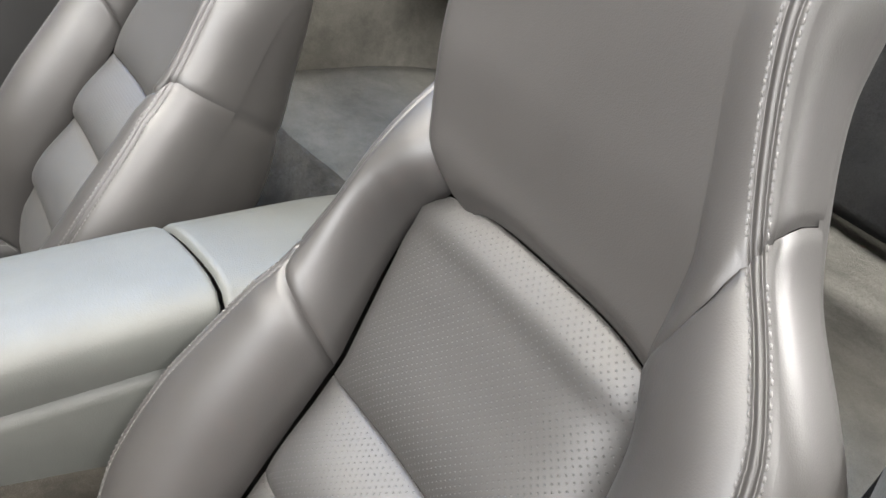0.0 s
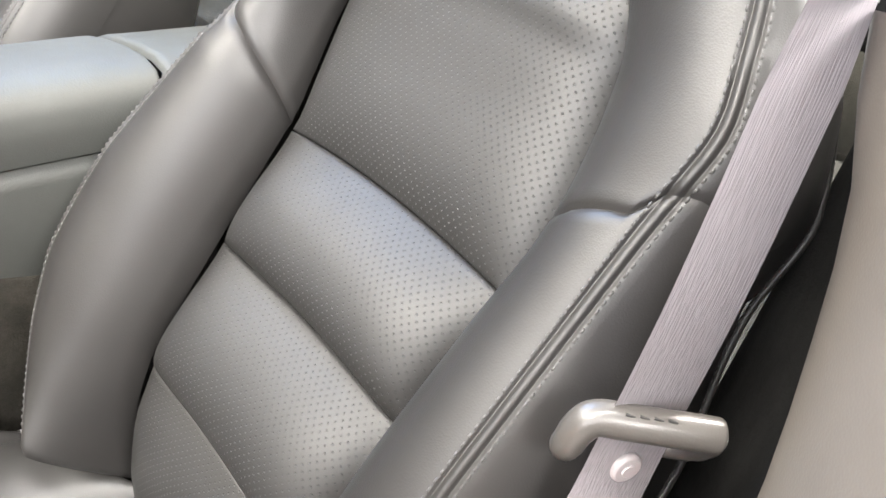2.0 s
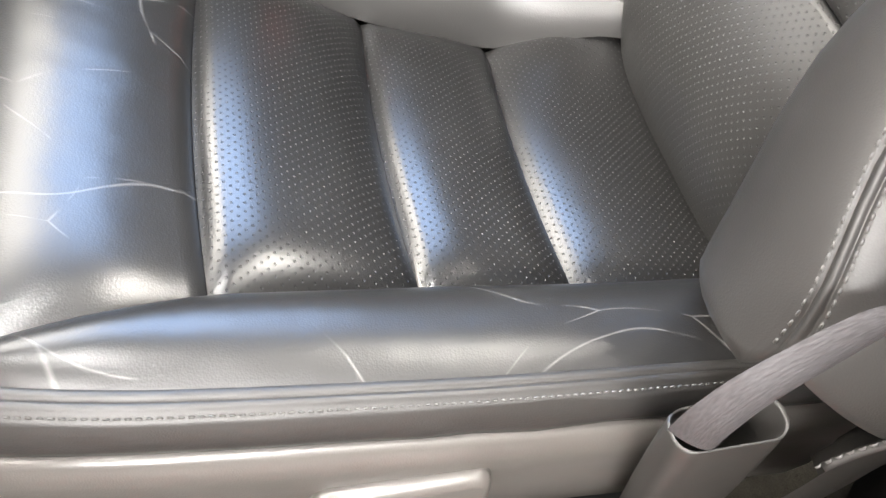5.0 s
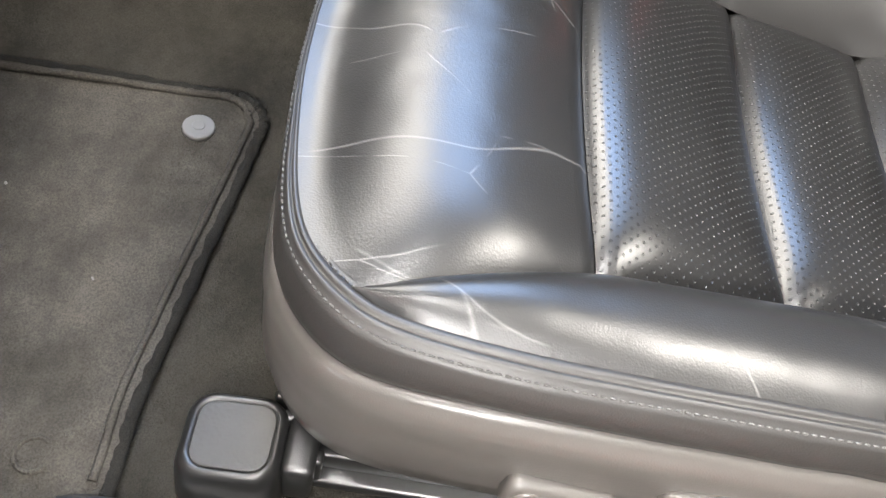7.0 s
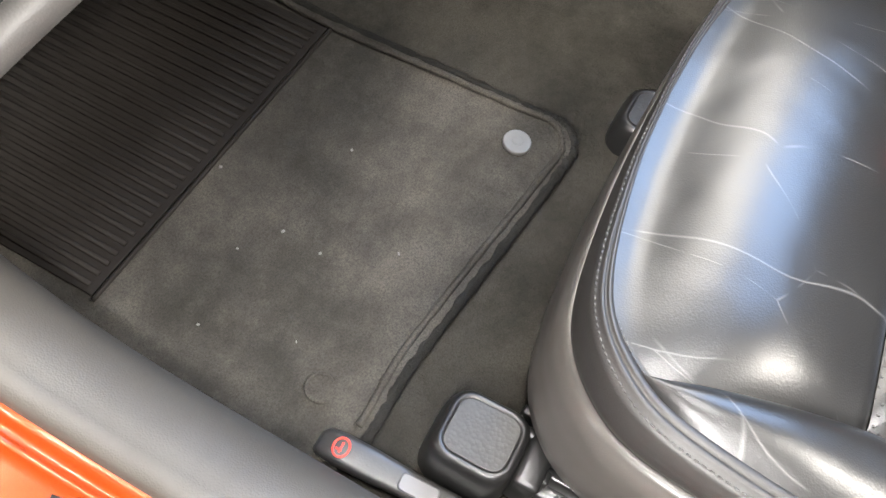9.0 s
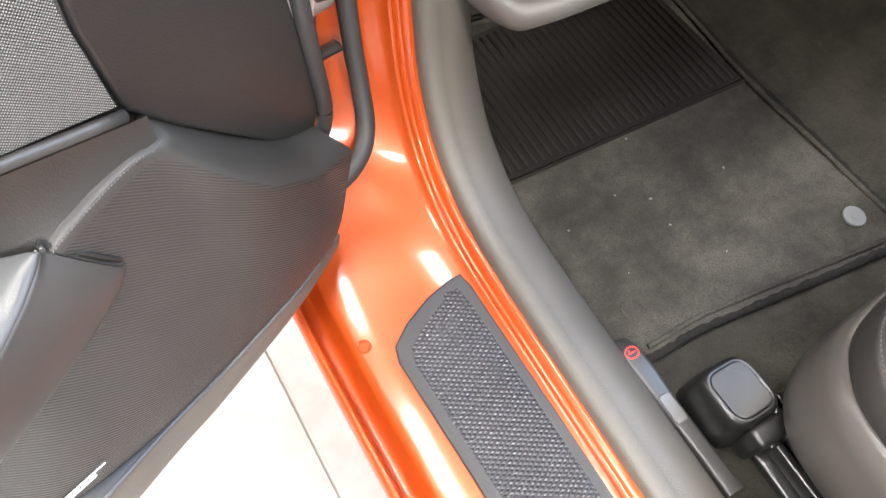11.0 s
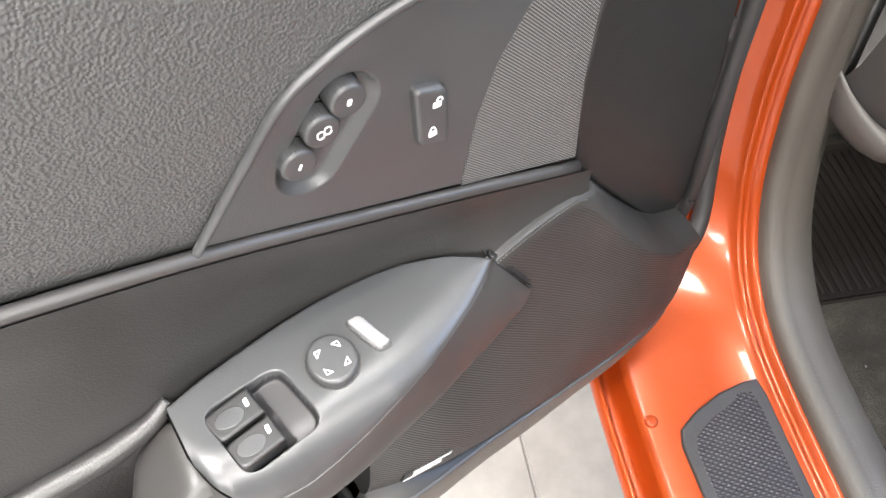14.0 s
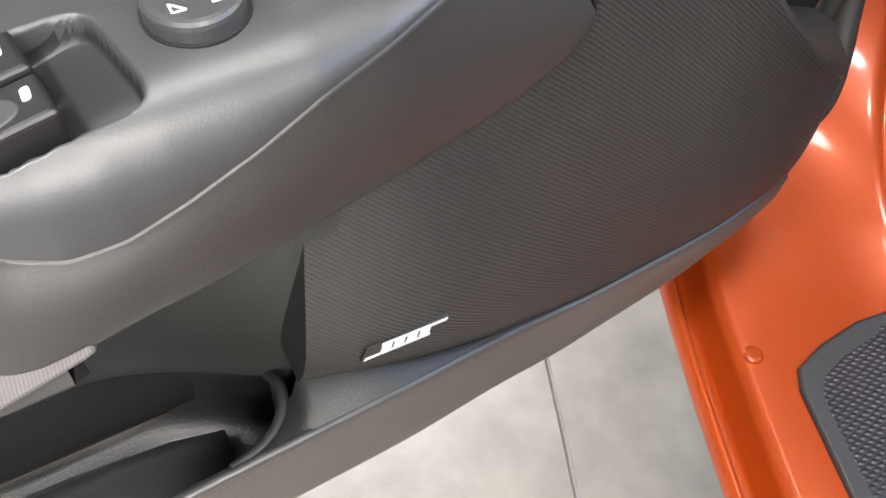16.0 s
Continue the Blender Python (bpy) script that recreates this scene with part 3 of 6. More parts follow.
    part("side_piping", tube(ridge, 0.0026, 8), LEATHER, root, "raised leather piping on the side")
    for off in (-0.006, 0.006):
        stitches([p + SEAT_N * off for p in ridge], nor, "stitching", root)

    # cushion
    zc = curve([-0.76, -0.70, -0.587, -0.474, -0.348, -0.30, -0.25, -0.215, -0.19, -0.17], [0.458, 0.456, 0.459, 0.472, 0.503, 0.513, 0.513, 0.506, 0.496, 0.488], 0.015)
    wi = curve([-0.72, -0.587, -0.474, -0.348, -0.249, -0.225, -0.19], [0.132, 0.139, 0.143, 0.160, 0.190, 0.200, 0.205], 0.012)
    zp = curve([-0.74, -0.60, -0.48, -0.30, -0.25, -0.20, -0.17], [0.523, 0.519, 0.514, 0.516, 0.513, 0.503, 0.495], 0.02)
    edge_x = [0.222, 0.222, 0.222, 0.220, 0.212, 0.198, 0.176, 0.150, 0.110, 0.055, 0.0]
    edge_y = [-0.735, -0.45, -0.36, -0.30, -0.25, -0.224, -0.203, -0.191, -0.182, -0.175, -0.173]
    half = smooth_line([(x, y, 0) for x, y in zip(edge_x, edge_y)], 8)
    wpf = lambda y: float(np.interp(y, [p.y for p in half], [p.x for p in half]))
    yf = lambda u: float(np.interp(abs(u), [p.x for p in half[::-1]], [p.y for p in half[::-1]]))
    rear_rise = lambda y: 0.050 * max(0.0, min(1.0, (-0.590 - y) / 0.09))
    seams = (-0.745, -0.587, -0.474, -0.348)
    for i in range(3):
        rows, uvs = [], []
        for a in range(19):
            t = a / 18
            row, uv = [], []
            for b in range(29):
                q = -1 + 2 * b / 28
                q = math.copysign(1 - (1 - abs(q)) ** 1.35, q)
                y = seams[i] + (seams[i + 1] - seams[i]) * t + 0.008 * (1 - q * q) * (1 if i else t)
                u = q * (wi(y) - 0.001)
                puff = 0.013 * (1 - abs(2 * t - 1) ** 3) * (1 - abs(q) ** 8) - (0.004 if a in (0, 18) else 0) - 0.004 * abs(q) ** 14
                row.append(flat(u, y, zc(y) + puff + rear_rise(y) * max(0.0, q) ** 3))
                uv.append((u, y))
            rows.append(row)
            uvs.append(uv)
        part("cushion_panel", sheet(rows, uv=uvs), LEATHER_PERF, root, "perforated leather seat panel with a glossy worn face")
    # front panel
    rows = []
    for a in range(25):
        t = a / 24
        row = []
        for b in range(49):
            q = -1 + 2 * b / 48
            q = math.copysign(1 - (1 - abs(q)) ** 1.3, q)
            u0 = q * 0.160
            u = u0 + (q * 0.199 - u0) * min(1, t * 1.15)
            y1 = yf(abs(q) * 0.199)
            y = -0.348 + 0.008 * (1 - q * q) * (1 - t) + (y1 + 0.348) * t
            z = zc(y) + 0.010 * math.sin(math.pi * min(1, t * 1.1)) * (1 - abs(q) ** 6) - (0.005 if a == 0 else 0) - 0.005 * abs(q) ** 16
            z = z + (zp(y) - zc(y)) * t ** 6
            row.append(flat(u, y, z))
        rows.append(row)
    part("cushion_front", sheet(rows), LEATHER_WORN, root, "smooth leather cushion front with fine creases")
    for side in (-1, 1):
        rows = []
        for a in range(41):
            y = -0.735 + 0.510 * a / 40
            w0, w1, z0, z1 = wi(y), wpf(y), zc(y), zp(y)
            if side > 0:
                w1 = min(w1, 0.222 - 0.10 * max(0.0, -0.63 - y) / 0.06)
                w0 -= 0.030 * max(0.0, (-0.585 - y) / 0.10) ** 1.5
                z0 += rear_rise(y)
            w = max(w1 - w0, 0.001)
            cap = min(1.0, (-0.222 - y) / 0.10)
            cap = math.sqrt(max(0.0, 1 - (1 - cap) ** 2))
            ln = bez((w0, z0 - 0.004), (w0 + 0.05 * w, z0 + 0.8 * (z1 - z0) + 0.010 * cap), (w1 - 0.45 * w, z1 + 0.016 * cap), (w1, z1), 16) + [(w1, z1)]
            rows.append([flat(side * u, y, z) for u, z in ln])
        # inner side takes the paler leather that paints in its reflected light
        part("cushion_bolster", sheet(rows), LEATHER_WORN if side < 0 else LEATHER_LIT, root, "glossy leather bolster, creased outside, highlight-pale inside")
    # skirt and valance all round the edge
    loop = [(-p.x, p.y) for p in half] + [(p.x, p.y) for p in half[::-1]][1:]
    nl = len(loop)
    dirs = []
    for k in range(nl):
        a, b = loop[max(k - 1, 0)], loop[min(k + 1, nl - 1)]
        d = Vector((b[0] - a[0], b[1] - a[1])).normalized()
        dirs.append(Vector((-d.y, d.x)))
    drop = curve([-0.74, -0.45, -0.30, -0.22, -0.17], [0.75, 0.75, 0.72, 0.95, 1.05], 0.02)
    full = lambda p: 0.30 + 0.70 * min(1.0, abs(p[0]) / 0.2) ** 2
    # double welt, then the soft roll below it
    skirt = [(-0.0045, -0.0006), (-0.002, -0.0016), (0.0, 0.0008), (0.0022, 0.0016), (0.0040, 0.0010), (0.0050, -0.0014), (0.0060, 0.0006), (0.0078, 0.0010), (0.0096, -0.0002), (0.0112, -0.0030), (0.0128, -0.0030), (0.0150, -0.008), (0.017, -0.018), (0.018, -0.030), (0.016, -0.040), (0.011, -0.046)]


    def pucker(p, dz):
        return 0.006 * noise.noise((p[0] * 10, p[1] * 42, dz * 30)) * math.exp(-((p[1] + 0.52) / 0.06) ** 2) if dz < -0.006 and p[0] < 0 else 0.0

    rows = []
    for o, dz in skirt:
        rows.append([flat(p[0] + d.x * (o - 1.2 * pucker(p, dz)) * full(p), p[1] + d.y * o * full(p), zp(p[1]) + dz * (drop(p[1]) if dz < -0.004 else 1) + pucker(p, dz)) for p, d in zip(loop, dirs)])
    part("cushion_skirt", sheet(rows), LEATHER, root, "soft leather skirt below the welt")
    val = [(0.008, -0.044), (0.017, -0.042), (0.021, -0.046), (0.025, -0.060), (0.0235, -0.078), (0.0245, -0.086), (0.025, -0.112), (0.020, -0.138), (0.002, -0.158), (-0.05, -0.166)]
    rows = []
    for o, dz in val:
        rows.append([flat(p[0] + d.x * o * full(p), p[1] + d.y * o * full(p), zp(p[1]) + dz + 0.046 * (1 - drop(p[1]))) for p, d in zip(loop, dirs)])
    part("seat_valance", sheet(rows), TRIM, root, "glossy moulded plastic side trim")
    for o, dz in ((-0.0022, -0.0010), (0.0122, -0.0026)):
        line = [flat(p[0] + d.x * o * full(p), p[1] + d.y * o * full(p), zp(p[1]) + dz) for p, d in zip(loop, dirs)]
        nor = [Vector((m * d.x * 0.4, d.y * 0.4, 0.9)).normalized() for d in dirs]
        stitches(line, nor, "stitching", root, 0.0044, 0.0030, 0.0006)
    return root, flat, back


driver_seat, dflat, dback = seat("bucket_seat", 0.487, 1, "charcoal leather bucket seat with perforated inserts and double stitching")
seat("bucket_seat", 1.235, -1, "charcoal leather passenger bucket seat beyond the console")

# ---- cabin ----
def wall(name, rows, mat, label, category="", thick=None, kind="structure"):
    bm = slab(rows, thick) if thick else sheet(rows)
    return tagged(part(name, bm, mat), label, category or name.replace("_", " "), kind=kind)


def rect(a, b, c, d, n=2, k=2):
    """Rows of a grid between four corners."""
    a, b, c, d = (Vector(v) for v in (a, b, c, d))
    return [[(a.lerp(b, j / k)).lerp(d.lerp(c, j / k), i / n) for j in range(k + 1)] for i in range(n + 1)]


def round_outline(pts, n=5):
    return [(p.x, p.y) for p in smooth_line([(x, y, 0) for x, y in pts], n, True)]


def arc_box(w, h, r, n=5):
    """Outline of a rounded rectangle about the origin."""
    out = []
    for cx, cy, a0 in ((w / 2 - r, h / 2 - r, 0), (-w / 2 + r, h / 2 - r, 90), (-w / 2 + r, -h / 2 + r, 180), (w / 2 - r, -h / 2 + r, 270)):
        out += [(cx + r * math.cos(radians(a0 + 90 * k / n)), cy + r * math.sin(radians(a0 + 90 * k / n))) for k in range(n + 1)]
    return out


def disc(r, n=24):
    return [(r * math.cos(k * 2 * math.pi / n), r * math.sin(k * 2 * math.pi / n)) for k in range(n)]


def floor_z(x, y):
    return 0.300 + 0.115 * (x - 0.22) + 1.1 * max(0.0, y - 0.34)


# floor pan, running up into the toe board
wall("floor_carpet", [[Vector((x, y, floor_z(x, y) + 0.0015 * noise.noise((x * 30, y * 30, 0)))) for x in np.linspace(0.165, 0.79, 40)] for y in np.linspace(-1.0, 0.85, 90)], CARPET, "dusty dark grey carpeted car floor", "carpet", (0, 0, -0.03))
wall("passenger_floor", rect((0.93, -1.0, 0.33), (1.60, -1.0, 0.30), (1.60, 0.85, 0.30), (0.93, 0.85, 0.33)), CARPET, "dark grey carpet before the passenger seat", "carpet", (0, 0, -0.03))
wall("tunnel_side", rect((0.775, -1.0, 0.30), (0.775, 0.80, 0.30), (0.752, 0.80, 0.64), (0.752, -1.0, 0.66), 6, 8), CARPET, "grey carpeted tunnel side", "carpet", (0.02, 0, 0))
wall("rear_bulkhead", rect((0.05, -0.99, 0.28), (1.65, -0.99, 0.28), (1.65, -1.10, 0.74), (0.05, -1.10, 0.74), 4, 6), CARPET, "carpeted bulkhead behind the seats", "carpet", (0, -0.04, 0))
wall("rear_carpet", [[Vector((x, y, 0.74 + 0.09 * (1 - math.exp((y + 1.10) * 3.0)) + 0.012 * noise.noise((x * 3, y * 3, 1)))) for x in np.linspace(0.05, 1.65, 24)] for y in np.linspace(-1.10, -2.3, 24)], LOAD_CARPET_LIT, "grey carpeted load floor, paled to paint in light", "carpet", (0, 0, -0.04))
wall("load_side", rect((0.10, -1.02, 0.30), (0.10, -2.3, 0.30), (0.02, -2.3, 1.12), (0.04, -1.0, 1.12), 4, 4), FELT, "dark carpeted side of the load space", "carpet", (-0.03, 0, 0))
wall("load_side", rect((1.62, -1.02, 0.30), (1.62, -2.3, 0.30), (1.68, -2.3, 1.12), (1.68, -1.0, 1.12), 4, 4), LOAD_CARPET_LIT, "carpeted far side of the load space, paled as lit", "carpet", (0.03, 0, 0))
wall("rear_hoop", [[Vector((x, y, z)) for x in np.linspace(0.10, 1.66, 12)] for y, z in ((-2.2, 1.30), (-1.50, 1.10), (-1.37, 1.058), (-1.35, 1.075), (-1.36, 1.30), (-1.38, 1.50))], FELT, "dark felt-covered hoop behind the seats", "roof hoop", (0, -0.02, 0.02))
wall("load_rear", rect((0.0, -2.3, 0.60), (1.7, -2.3, 0.60), (1.7, -2.35, 1.12), (0.0, -2.35, 1.12)), LOAD_CARPET_LIT, "carpeted panel closing the load space, paled as lit", "panel", (0, -0.03, 0))
wall("far_door_panel", rect((1.60, -1.0, 0.30), (1.60, 0.8, 0.30), (1.66, 0.8, 1.0), (1.66, -1.0, 1.0), 4, 4), DARK, "black inner panel of the closed far door", "door", (0.06, 0, 0))

# floor mat
mat_root = thing("floor_mat", "dusty grey carpet mat with ribbed heel pad", "floor mat")
mo = [(0.200, -0.092), (0.300, -0.104), (0.490, -0.128), (0.523, -0.128), (0.539, -0.111), (0.538, -0.08), (0.527, 0.10), (0.510, 0.326), (0.35, 0.336), (0.20, 0.334), (0.186, 0.20), (0.184, 0.0)]
mol = round_outline(mo, 6)


def mat_z(x, y):
    return floor_z(x, y) + 0.0125


def lay(outline, bottom, depth, bevel, wave=0.0):
    bm = prism(outline, (0, 0, 0), (1, 0, 0), (0, 1, 0), (0, 0, 1), depth, bevel)
    for v in bm.verts:
        v.co.z += floor_z(v.co.x, v.co.y) + bottom + wave * noise.noise((v.co.x * 9, v.co.y * 9, 3))
    return bm


part("mat_carpet", lay(mol, 0.001, 0.0105, 0.003), MAT_CARPET, mat_root)
edge = [Vector((x, y, mat_z(x, y) - 0.0015 + 0.0015 * noise.noise((x * 25, y * 25, 5)))) for x, y in mol]
dense = smooth_line(edge, 8, True)
# frayed binding; its black also paints the shadowed gap round the mat
part("mat_binding", tube([p + Vector((0, 0, -0.003 + 0.0012 * noise.noise((i * 0.3, 1, 0)))) for i, p in enumerate(dense + dense[:1])], [0.0047 + 0.0018 * noise.noise((i * 0.33, 0, 0)) for i in range(len(dense) + 1)], 8), BIND, mat_root, "frayed bound edge, blackened for the shadow gap beside it")
inner = []
for i, p in enumerate(edge):
    c = Vector((0.355, 0.10, p.z))
    inner.append(p + (c - p).normalized() * 0.011 + Vector((0, 0, 0.0024)))
inner = smooth_line(inner[2:62], 6)
part("mat_piping", tube([p + Vector((0, 0, 0.0008 * noise.noise((i * 0.21, 2, 0)))) for i, p in enumerate(inner)], [0.0029 + 0.0009 * noise.noise((i * 0.4, 0, 3)) for i in range(len(inner))], 6), MAT_CARPET, mat_root, "worn inner piping")
hp = part("heel_pad", lay([(0.214, 0.130), (0.512, 0.112), (0.503, 0.315), (0.212, 0.318)], 0.0118, 0.0022, 0.0008), PAD, mat_root, "black ribbed rubber heel pad", smooth=False)
for k in range(30):
    f = (k + 0.5) / 30
    x = 0.216 + 0.292 * f
    y0 = 0.136 - 0.018 * f
    part("rib", tube([(x - 0.008 * t * f, y0 + (0.310 - y0) * t, floor_z(x, y0 + (0.310 - y0) * t) + 0.0143) for t in np.linspace(0, 1, 5)], 0.0026, 6, None, 0.6), PAD, hp)
line = [(0.211 + 0.304 * t, 0.127 - 0.0185 * t, floor_z(0.211 + 0.304 * t, 0.12) + 0.014) for t in np.linspace(0, 1, 40)]
part("pad_edge", tube(line, 0.0022, 6), PAD, mat_root)
bm = prism(disc(0.0125), (0.499, -0.085, mat_z(0.499, -0.085) - 0.002), (1, 0, 0), (0, 1, 0), (-0.08, 0, 1), 0.0045, 0.0012)
prism(disc(0.005, 16), (0.499, -0.085, mat_z(0.499, -0.085) + 0.0022), (1, 0, 0), (0, 1, 0), (-0.08, 0, 1), 0.0010, 0.0005, bm=bm)
part("mat_stud", bm, plastic("grey_stud", (0.12, 0.118, 0.112), 0.6, 300, 0.2), mat_root, "pale grey plastic mat stud")
ring = [(0.240 + 0.011 * math.cos(a), -0.054 + 0.011 * math.sin(a), mat_z(0.24, -0.05) + 0.0005) for a in np.linspace(-0.6, 4.2, 20)]
part("mat_slot", tube(ring, 0.0016, 6), MAT_CARPET, mat_root, "empty ringed mat fastener hole")

# console
con = thing("center_console", "grey soft-skinned console with a closed armrest lid", "console")


def loft(profile, stations, tf):
    return [[tf(st, p) for p in profile] for st in stations]


lidp = [(-0.104, -0.072), (-0.106, -0.050), (-0.105, -0.030), (-0.099, -0.015), (-0.085, -0.004), (-0.06, 0.003), (-0.02, 0.006), (0.02, 0.006), (0.06, 0.003), (0.085, -0.004), (0.099, -0.015), (0.105, -0.03), (0.106, -0.05), (0.104, -0.072)]
lid_top = curve([-0.80, -0.72, -0.60, -0.45, -0.2, 0.3], [0.875, 0.868, 0.838, 0.80, 0.74, 0.66], 0.02)
rear_top = curve([-1.10, -1.0, -0.90, -0.80, -0.72], [0.915, 0.918, 0.906, 0.884, 0.866], 0.02)


def cap_in(y, end, r=0.008):
    d = abs(y - end)
    return r * (1 - math.sqrt(max(0, 1 - (1 - min(1, d / r)) ** 2))) if d < r else 0.0


st = list(np.linspace(-0.7215, -0.712, 7)) + list(np.linspace(-0.70, -0.15, 22))
part("armrest_lid", sheet(loft(lidp, st, lambda y, p: Vector((0.850 + p[0] * (1 - 3 * cap_in(y, -0.7215)), y, lid_top(y) + p[1] - cap_in(y, -0.7215) - 0.20 * (p[0] + 0.105))))), CONSOLE, con, "grained soft armrest lid")
st = list(np.linspace(-0.726, -0.735, 7)) + list(np.linspace(-0.745, -1.08, 16))
part("console_rear", sheet(loft(lidp, st, lambda y, p: Vector((0.850 + p[0] * (1 - 3 * cap_in(y, -0.726)), y, rear_top(y) + p[1] - cap_in(y, -0.726) - 1.3 * max(0, -0.98 - y) ** 1.6 - 0.20 * (p[0] + 0.105))))), CONSOLE, con, "grained soft console end")
yy = np.linspace(-1.06, 0.45, 30)
bot = lambda y: lid_top(y) - 0.074
part("console_body", sheet([[Vector((x, y, z(y))) for y in yy] for x, z in ((0.758, lambda y: 0.640 + 0.06 * (y + 0.62)), (0.745, lambda y: bot(y) - 0.020), (0.750, lambda y: bot(y) - 0.003), (0.765, bot), (0.935, lambda y: bot(y) - 0.038), (0.950, lambda y: bot(y) - 0.041), (0.955, lambda y: bot(y) - 0.06), (0.945, lambda y: 0.35))]), CONSOLE, con, "smooth console side panel")

# seat belt of the driver
belt = thing("seat_belt", "pale grey ribbed belt webbing with stop button", "seat belt")
bpts = [(0.213, -0.590, 1.40), (0.218, -0.630, 1.27), (0.220, -0.672, 1.13), (0.222, -0.700, 0.98), (0.227, -0.716, 0.872), (0.218, -0.694, 0.80), (0.211, -0.668, 0.725), (0.208, -0.655, 0.670), (0.202, -0.612, 0.632)]
bw = [0.0235] * 7 + [0.0215, 0.0100]
bl = smooth_line(bpts, 12)


def belt_rows(shift=0.0, lo=0, hi=None):
    out = []
    for k in range(lo, hi or len(bl)):
        d = (bl[min(k + 1, len(bl) - 1)] - bl[max(k - 1, 0)]).normalized()
        ac = Vector((-0.66, 0.75, 0.0)).lerp(Vector((0.18, 0.98, 0.0)), max(0.0, min(1.0, (k - 14) / 16))) if k < 30 else Vector((0.18, 0.98, 0.0)).lerp(Vector((0.30, 0.95, 0.0)), (k - 30) / 18) if k < 48 else Vector((0.30, 0.95, 0.0)) if k < 60 else Vector((0.30, 0.95, 0.0)).lerp(Vector((0.12, 0.78, 0.50)), (k - 60) / 36)
        a = (ac - d * ac.dot(d)).normalized()
        nv = a.cross(d).normalized()
        w = np.interp(k / 12, range(9), bw)
        out.append([bl[k] + a * (w * q) + nv * (0.0016 * (1 - q * q) * 0 + shift) for q in np.linspace(-1, 1, 21)])
    return out


rows = belt_rows()
uv = [[(j * 0.0024, i * 0.006) for j in range(21)] for i in range(len(rows))]
bm = sheet(rows, uv=uv)
part("webbing", bm, WEB, belt)
k = 46
d = (bl[k + 1] - bl[k - 1]).normalized()
a = (Vector((0.30, 0.95, 0)) - d * Vector((0.30, 0.95, 0)).dot(d)).normalized()
nv = a.cross(d).normalized()
if nv.x > 0:
    nv = -nv
RC = bl[k]
bpos = RC - Vector((0, 0, 0.024)) - d * 0 - a * 0.002
bm = prism(disc(0.0085), bpos - nv * 0.001, a, d, nv, 0.0042, 0.0018)
prism(disc(0.0038, 16), bpos + nv * 0.003, a, d, nv, 0.0012, 0.0005, bm=bm)
part("stop_button", bm, plastic("belt_button", (0.36, 0.33, 0.34), 0.4, depth=0), belt, "round plastic stop button")
# guide ring on the bolster
ringt = thing("belt_guide", "grey plastic belt guide ring on the seat bolster", "belt guide")
front = [(0.252, -0.704, 0.866), (0.2465, -0.692, 0.868), (0.2430, -0.6865, 0.874), (0.2412, -0.6862, 0.884), (0.2375, -0.690, 0.8915), (0.226, -0.7005, 0.8950), (0.212, -0.7145, 0.8985), (0.202, -0.7245, 0.9010), (0.198, -0.7290, 0.9015)]
gl = smooth_line(front, 6)
part("guide_bar", tube(gl, [0.0068 + 0.0018 * min(1.0, k / 22) - 0.0030 * max(0.0, (k - 45) / 3) ** 2 for k in range(len(gl))], 14, up=(0.6, -0.7, -0.4)), TRIM, ringt, "chunky rounded front bar")
part("guide_mount", tube(smooth_line([(0.199, -0.7285, 0.900), (0.203, -0.738, 0.888), (0.215, -0.745, 0.874), (0.240, -0.740, 0.862)], 6), 0.0050, 10), TRIM, ringt, "rear half of the ring")
bm = bmesh.new()
for k in range(4):
    c = Vector((0.2255, -0.6945, 0.9010)).lerp(Vector((0.2125, -0.7075, 0.9045)), k / 3)
    box((0.0016, 0.0046, 0.0012), bm=bm, bevel=0.0003, seg=1, m=Matrix.LocRotScale(c, Euler((0, 0, -0.8)), None))
part("guide_mark", bm, DARK, ringt, "small moulded bars on the guide", smooth=False)
# lower anchor of the belt
anc = thing("belt_anchor", "grey webbing loop with plastic belt anchor cover", "belt anchor")
an_rows = []
ap = smooth_line([(0.2020, -0.6165, 0.6375), (0.200, -0.600, 0.635), (0.197, -0.580, 0.616), (0.194, -0.562, 0.596), (0.194, -0.556, 0.570), (0.197, -0.560, 0.545)], 6)
for i, c in enumerate(ap):
    t = i / (len(ap) - 1)
    ac = Vector((0.1, 0.75, 0.55)).lerp(Vector((0.45, 0.85, 0.1)), t).normalized()
    an_rows.append([c + ac * ((0.010 + 0.002 * min(1, 3 * t)) * q) + Vector((-0.003 * (1 - q * q), 0, 0)) for q in np.linspace(-1, 1, 9)])
# same belt, its underside shade put into the darker colour
part("webbing_loop", sheet(an_rows, uv=[[(j * 0.003, i * 0.005) for j in range(9)] for i in range(len(ap))]), WEB_SHADED, anc, "twisted grey webbing darkened to paint in its shade")
# leather pouch over the anchor, open at the top
rows = []
for z, g in ((0.405, 0.93), (0.43, 0.96), (0.47, 1.0), (0.51, 1.02), (0.545, 1.0), (0.549, 0.97), (0.546, 0.92), (0.52, 0.90)):
    rows.append([Vector((0.206 + x * g + 0.10 * (0.5 - z) * 0.3, -0.586 + y * g - 0.20 * (0.55 - z), z - 0.22 * (y + 0.02) * min(1, (z - 0.40) / 0.14) + 0.002 * noise.noise((x * 60, y * 60, z * 30)))) for x, y in arc_box(0.024, 0.058, 0.009, 5)])
part("anchor_cover", sheet(rows, loop=True), LEATHER, anc, "creased leather pouch over the anchor")

# seat belt buckle by the console
bk = thing("belt_buckle", "dark grey plastic belt buckle with red release button", "buckle")
bd = Vector((0.02, 0.80, 0.42)).normalized()
bs = Vector((1, 0, 0))
